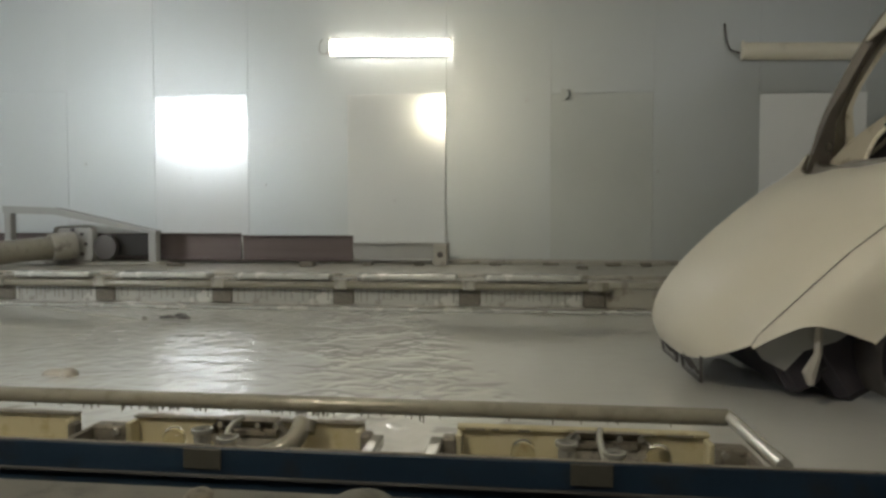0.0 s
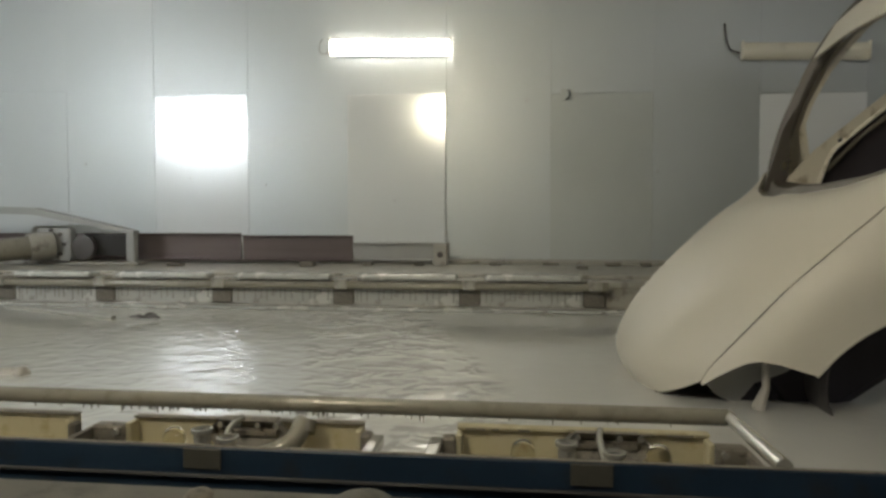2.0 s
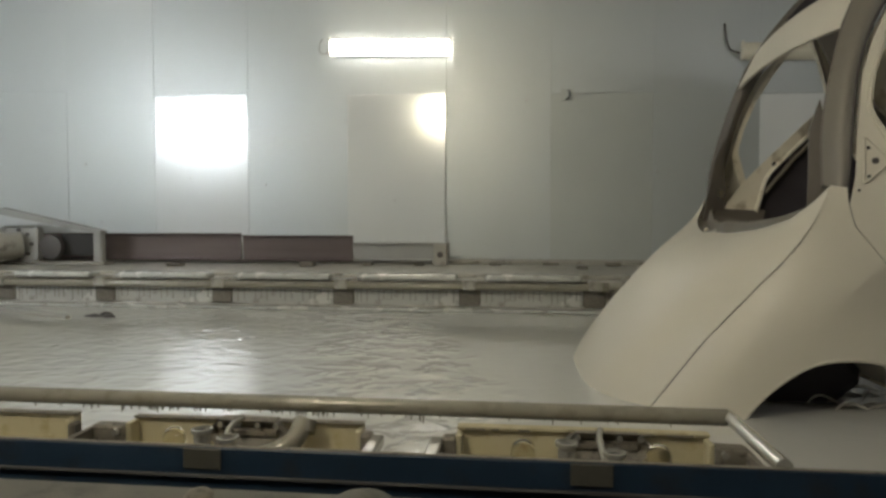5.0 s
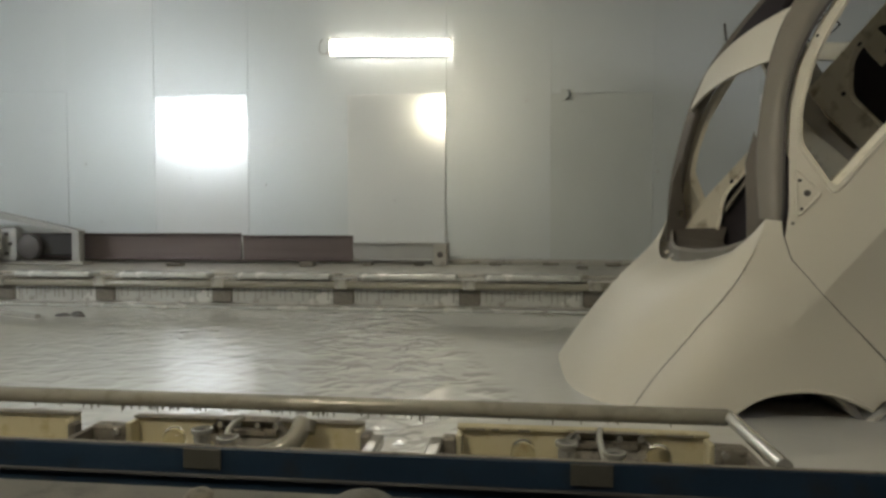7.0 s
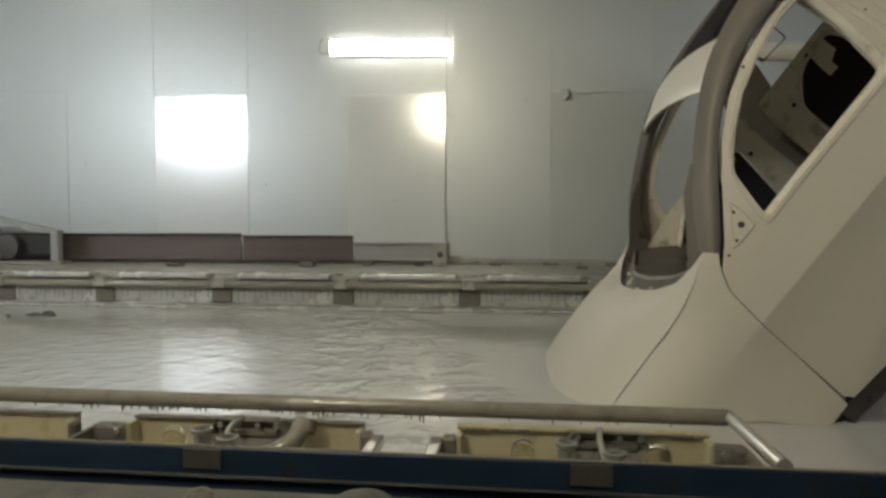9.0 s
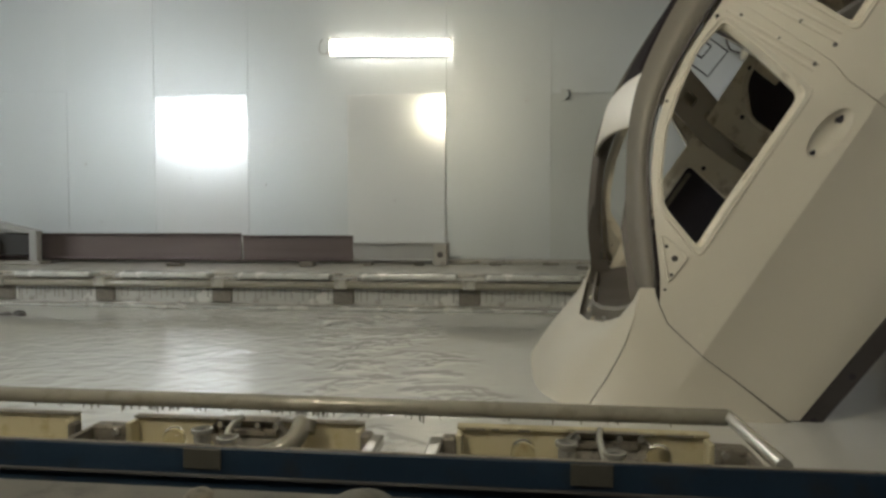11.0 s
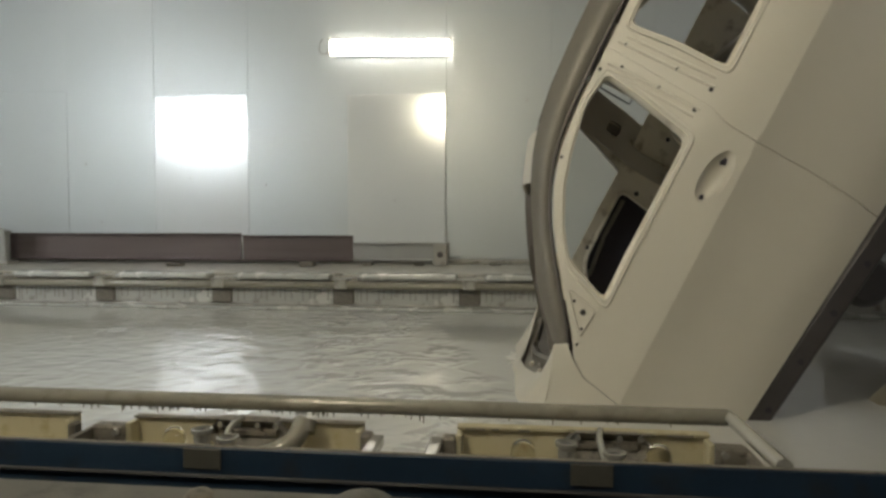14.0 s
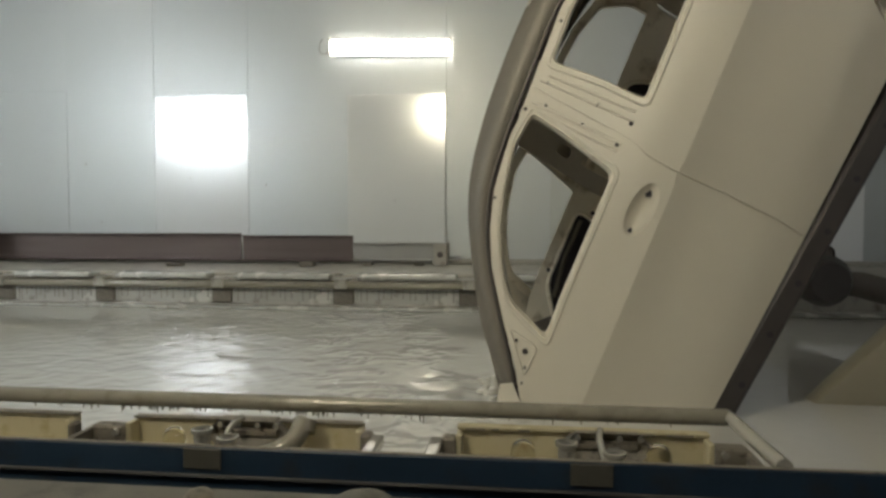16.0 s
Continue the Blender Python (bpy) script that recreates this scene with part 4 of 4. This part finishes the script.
def inside_parts(c):
    # Floor pan and tunnel kept pale to bounce light through the cabin.
    part("floor_pan", box(-0.95, 1.9, 0.09, WIDTH - 0.09, -0.63, -0.60, 0.01), M_CREAM_LIT, c, "cream primed floor pan")
    part("tunnel", box(-0.9, 1.3, 0.68, 0.92, -0.60, -0.42, 0.05), M_CREAM_LIT, c)
    part("firewall", box(-0.95, -0.92, 0.12, WIDTH - 0.12, -0.6, -0.02, 0.008), M_MIDGREY, c)
    part("cross_beam", tube([(-0.66, 0.18, -0.16), (-0.66, WIDTH - 0.18, -0.16)], 0.035, 12), M_MIDGREY, c, smooth=True)
    part("rear_bulkhead", box(0.95, 0.98, 0.12, WIDTH - 0.12, -0.6, 0.05, 0.01), M_MIDGREY, c)
    # engine bay: inner wings, wheel houses, strut and front frame
    for s in (0, 1):
        y = 0.30 if s == 0 else WIDTH - 0.30
        part("inner_wing", skin_of(sheet([(1.77, -0.16), (1.40, -0.12), (1.0, -0.05), (0.98, -0.3), (1.5, -0.33), (1.62, -0.30), (1.72, -0.33), (1.765, -0.25)], [], lambda u, v: Vector((-u, y, v)), 0.08), 0.008), M_GREYFRAME, c, "grey inner wing")
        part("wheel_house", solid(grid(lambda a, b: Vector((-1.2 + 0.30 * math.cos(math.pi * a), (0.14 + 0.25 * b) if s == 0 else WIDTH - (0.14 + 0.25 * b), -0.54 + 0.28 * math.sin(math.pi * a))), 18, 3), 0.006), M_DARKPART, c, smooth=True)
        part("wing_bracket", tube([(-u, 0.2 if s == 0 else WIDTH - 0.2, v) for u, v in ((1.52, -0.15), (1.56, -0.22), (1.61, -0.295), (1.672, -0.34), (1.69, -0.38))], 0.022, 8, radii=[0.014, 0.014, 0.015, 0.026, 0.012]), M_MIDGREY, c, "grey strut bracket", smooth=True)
        # Leg coloured black to sink into the bay's darkness.
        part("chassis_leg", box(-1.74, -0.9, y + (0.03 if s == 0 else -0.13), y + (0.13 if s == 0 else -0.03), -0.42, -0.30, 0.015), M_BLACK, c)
    bm = bmesh.new()
    for y0, y1 in ((0.42, 0.78), (0.82, 1.18)):
        tube([(-1.94, y0, -0.16), (-1.99, y0 + 0.04, -0.26), (-1.99, y1 - 0.04, -0.26), (-1.94, y1, -0.16)], 0.007, 6, bm)
        tube([(-1.97, (y0 + y1) / 2 - 0.05, -0.26), (-1.97, (y0 + y1) / 2 - 0.03, -0.15)], 0.007, 6, bm)
        tube([(-1.97, (y0 + y1) / 2 + 0.05, -0.26), (-1.97, (y0 + y1) / 2 + 0.07, -0.15)], 0.007, 6, bm)
    part("front_frame", bm, M_DARKPART, c, "thin dark radiator frame", smooth=True)
    # Black blocks fill the bay in place of its inner darkness.
    part("lower_dark_fill", box(-1.74, -1.59, 0.32, WIDTH - 0.32, -0.45, -0.2, 0.03), M_BLACK, c)
    part("bay_dark_fill", box(-1.60, -0.96, 0.32, WIDTH - 0.32, -0.58, -0.14, 0.04), M_BLACK, c, "black block standing in for the engine bay's shade")
    # a hook of bent wire hangs in the far rear window
    h = bmesh.new()
    x, y, v = 0.50, WIDTH - 0.17, 0.50
    tube([(x, y, v), (x + 0.17, y, v), (x + 0.17, y, v - 0.19), (x, y, v - 0.19), (x, y, v)], 0.005, 6, h)
    tube([(x + 0.06, y, v - 0.02), (x + 0.14, y, v - 0.02), (x + 0.14, y, v - 0.10), (x + 0.06, y, v - 0.10), (x + 0.06, y, v - 0.02)], 0.006, 6, h)
    part("door_hook", h, M_BLACK, c, "bent black wire door hook")


# ---- carriers of the conveyor ----
def carriers():
    a = thing("rotary_carriage", pose(0, 6.1, 0.0), "grey conveyor carriage with a swivelling axle", "carriage")
    # frame of square bars
    part("post", box(-0.86, -0.78, 0.0, 0.08, 0.28, 0.82, 0.01), M_GREYFRAME, a)
    part("post", box(0.70, 0.79, 0.0, 0.08, 0.28, 0.60, 0.01), M_GREYFRAME, a)
    bm = bmesh.new()
    pts = [(-0.86, 0.79), (-0.30, 0.775), (0.79, 0.575), (0.79, 0.655 - 0.09 + 0.05), (-0.29, 0.845), (-0.86, 0.865)]
    lo = [bm.verts.new((x, -0.01, z)) for x, z in pts]
    hi = [bm.verts.new((x, 0.09, z)) for x, z in pts]
    bm.faces.new(lo)
    bm.faces.new(hi[::-1])
    for i in range(6):
        bm.faces.new((lo[i], hi[i], hi[(i + 1) % 6], lo[(i + 1) % 6]))
    bmesh.ops.recalc_face_normals(bm, faces=bm.faces)
    part("top_bar", bm, M_GREYFRAME, a)
    part("hub_plate", box(-0.26, 0.16, -0.05, -0.012, 0.30, 0.66, 0.06, seg=3), M_GREYFRAME, a, "bolted grey hub plate")
    for k in range(8):
        an = 2 * math.pi * k / 8
        part("bolt", lathe([(0.018, 0), (0.018, 0.02)], axis=Matrix.Translation((-0.06 + 0.14 * math.cos(an), -0.052, 0.48 + 0.14 * math.sin(an))) @ pose(0, 0, 0, 90, 0, 0), seg=8), M_DARKPART, a)
    part("axle", tube([(-0.06, -0.06, 0.47), (-0.50, -0.65, 0.40), (-0.95, -1.2, 0.33)], 0.11, 18), M_PIPE, a, "thick paint-coated axle", smooth=True)
    part("collar", tube([(-0.05, -0.05, 0.47), (-0.18, -0.22, 0.45)], 0.135, 18), M_LEDGE, a, smooth=True)
    part("roller", lathe([(0.10, 0), (0.12, 0.02), (0.12, 0.08), (0.05, 0.09)], axis=Matrix.Translation((0.30, -0.01, 0.45)) @ pose(0, 0, 0, 90, 0, 0), seg=20), M_DARKPART, a, "dark guide roller", smooth=True)
    part("side_panel", box(0.34, 0.70, 0.02, 0.05, 0.36, 0.58, 0.01), M_DARK, a)
    part("skid", box(-0.86, 0.85, -0.04, 0.12, 0.272, 0.30, 0.008), M_LEDGE, a)

    h = thing("body_carrier", pose(2.08, 4.5, 0.30), "dark hub and arm of the car body's carrier", "carrier")
    part("hub", lathe([(0.08, -0.10), (0.13, -0.09), (0.155, -0.05), (0.165, 0.12), (0.12, 0.20)], axis=pose(-0.06, 0, 0.02, 90, 0, 0), seg=26), M_DARKPART, h, "dark round hub", smooth=True)
    part("shaft", tube([(0.0, 0.0, 0.01), (0.2, 0.0, -0.01), (0.75, 0.0, -0.16)], 0.085, 14, radii=[0.07, 0.085, 0.09]), M_BROWN, h, smooth=True)
    part("plate", box(-0.17, 0.10, 0.1, 0.16, 0.05, 0.24, 0.05, seg=3), M_BROWN, h)
    part("cross_axle", tube([(0, 0.1, 0.0), (0, 1.6, 0.05)], 0.10, 16), M_PIPE, h, smooth=True)
    arm = thing("carrier_arm", pose(1.1, 2.6, 0), "broad tan coated support arm rising out of the paint", "carrier")
    bm = bmesh.new()
    outline = [(-0.16, -0.20), (0.62, 0.60), (0.86, 0.60), (0.86, 0.46), (0.18, -0.20)]
    lo, hi = [bm.verts.new((x, 0.0, z)) for x, z in outline], [bm.verts.new((x, 0.10, z)) for x, z in outline]
    bm.faces.new(lo)
    bm.faces.new(hi[::-1])
    for i in range(5):
        bm.faces.new((lo[i], hi[i], hi[(i + 1) % 5], lo[(i + 1) % 5]))
    bmesh.ops.recalc_face_normals(bm, faces=bm.faces)
    bmesh.ops.bevel(bm, geom=list(bm.edges), offset=0.012, segments=2, affect="EDGES", profile=0.5)
    part("beam", bm, M_ARM, arm, smooth=True)
    # lumps of the previous body still above the paint
    rnd = random.Random(9)

    def lump(name, label, s, m):
        bm = bmesh.new()
        for _ in range(6):
            g = bmesh.ops.create_icosphere(bm, subdivisions=2, radius=1.0)
            mt = pose(rnd.uniform(-s, s), rnd.uniform(-s, s) * 0.5, rnd.uniform(-0.2, 0.1) * s) @ Matrix.Diagonal((s * rnd.uniform(0.3, 0.6), s * rnd.uniform(0.25, 0.4), s * rnd.uniform(0.15, 0.4), 1))
            bmesh.ops.transform(bm, verts=g["verts"], matrix=mt)
        return tagged(part(name, bm, m, smooth=True), label, "bracket")
    l1 = lump("skid_tip", "dark skid tip breaking the paint's surface", 0.10, M_DARKPART)
    # A steel bar takes the place of the bright wake behind the tip.
    part("streak", tube([(-0.16, -0.16, 0.008), (-0.55, 0.0, 0.014), (-1.42, 0.34, 0.008)], 0.02, 8, radii=[0.022, 0.026, 0.012]), M_STEEL, l1, "thin steel bar standing in for a bright wake", smooth=True)
    l2 = lump("skid_end", "dark paint-covered skid end in the tank", 0.115, M_MIDGREY)
    # foam that the body churns up where the pillar goes under
    bm = bmesh.new()
    for _ in range(46):
        r = rnd.uniform(0.006, 0.022)
        g = bmesh.ops.create_icosphere(bm, subdivisions=2, radius=r)
        bmesh.ops.transform(bm, verts=g["verts"], matrix=pose(rnd.gauss(0, 0.045), rnd.gauss(0, 0.13), rnd.uniform(-0.4, 0.5) * r) @ Matrix.Diagonal((rnd.uniform(0.9, 1.8), rnd.uniform(0.9, 1.6), 0.8, 1)))
    f = tagged(part("foam", bm, M_FOAM, smooth=True), "pale wet foam churning beside the dipping car body", "foam", kind="stuff")
    # streaks of paint thrown up inside the wheel arch
    bm = bmesh.new()
    for k in range(14):
        x, y, ln, an = rnd.uniform(-0.16, 0.20), rnd.uniform(-0.12, 0.22), rnd.uniform(0.05, 0.16), rnd.uniform(-0.5, 0.3)
        up = rnd.uniform(0.0, 0.03)
        pts = [(x + ln * (q - 0.5) * math.cos(an), y + ln * (q - 0.5) * math.sin(an) + 0.02 * math.sin(3 * q), up * math.sin(math.pi * q)) for q in (0, 0.2, 0.4, 0.6, 0.8, 1.0)]
        r = rnd.uniform(0.004, 0.010)
        tube(pts, r, 6, bm, radii=[0.002, r * 0.7, r, r * 0.8, r * 0.9, 0.002])
    sp = tagged(part("splash", bm, M_FOAM, smooth=True), "pale paint splashes inside the dipping wheel arch", "splash", kind="stuff")
    return a, h, arm, l1, l2, f, sp


SPEED = 0.1173
booth()
PAINT = liquid()
lamps()
far_side()
near_side()
CAR = car()
CARRIAGE, CARRIER, ARM, TIP, END, FOAM, SPLASH = carriers()


def motions():
    # car: seconds, x, z, nose-down pitch in degrees
    rows = [(0.0, 2.3, 1.322, 32.36), (0.5, 2.239, 1.307, 33.17), (1.0, 2.18, 1.292, 33.97), (1.5, 2.119, 1.276, 34.67), (2.0, 2.059, 1.258, 35.49), (2.5, 1.999, 1.241, 36.29), (3.0, 1.941, 1.226, 37.11), (3.5, 1.886, 1.211, 38.0), (4.0, 1.827, 1.195, 38.75), (6.5, 1.527, 1.095, 43.04), (7.0, 1.472, 1.078, 43.89), (7.5, 1.413, 1.06, 44.89), (8.0, 1.35, 1.04, 45.86), (8.5, 1.294, 1.021, 46.78), (9.0, 1.238, 1.002, 47.68), (11.5, 0.929, 0.895, 53.26), (12.0, 0.87, 0.871, 54.35), (12.5, 0.811, 0.848, 55.44), (13.0, 0.746, 0.822, 56.53), (13.5, 0.691, 0.797, 57.58), (14.0, 0.633, 0.771, 58.69), (14.5, 0.575, 0.744, 59.73), (15.0, 0.515, 0.714, 60.91), (15.5, 0.458, 0.686, 62.05), (16.0, 0.396, 0.657, 63.21)]
    walk(CAR, [(t, pose(x, 2.3, z, 0, -p, 0)) for t, x, z, p in rows])
    drift = lambda ob, x, y, z, ry=0: walk(ob, [(t, pose(x - SPEED * t, y, z, 0, ry, 0)) for t in (0.0, 4.0, 8.0, 12.0, 16.0)])
    drift(CARRIAGE, -4.35, 6.1, 0.0)
    drift(CARRIER, 2.02 + SPEED * 16, 4.5, 0.30)
    drift(ARM, 1.1 + SPEED * 16, 2.6, 0.0)
    drift(TIP, -2.46, 4.48, 0.0)
    drift(END, -2.1, 2.75, 0.0)
    walk(FOAM, [(0.0, pose(0.3, 3.6, -0.12)), (12.0, pose(0.15, 3.6, -0.12)), (13.2, pose(0.09, 3.5, -0.08)), (14.0, pose(0.035, 3.34, -0.006, 0, 0, 4)), (15.0, pose(-0.03, 2.98, 0.002, 0, 0, 10)), (16.0, pose(-0.065, 2.66, 0.002, 0, 0, 18))])
    walk(SPLASH, [(t, pose(1.42 - 0.1173 * (t - 4.0), 2.62, z, 0, 0, 4 * t)) for t, z in ((0.0, -0.08), (1.5, -0.06), (2.6, 0.0), (4.0, 0.006), (5.5, 0.0), (7.0, -0.05), (9.0, -0.1), (16.0, -0.12))])
    walk(PAINT, [(t, pose(-0.07 * t, 0, 0.0)) for t in (0.0, 4.0, 8.0, 12.0, 16.0)])


motions()
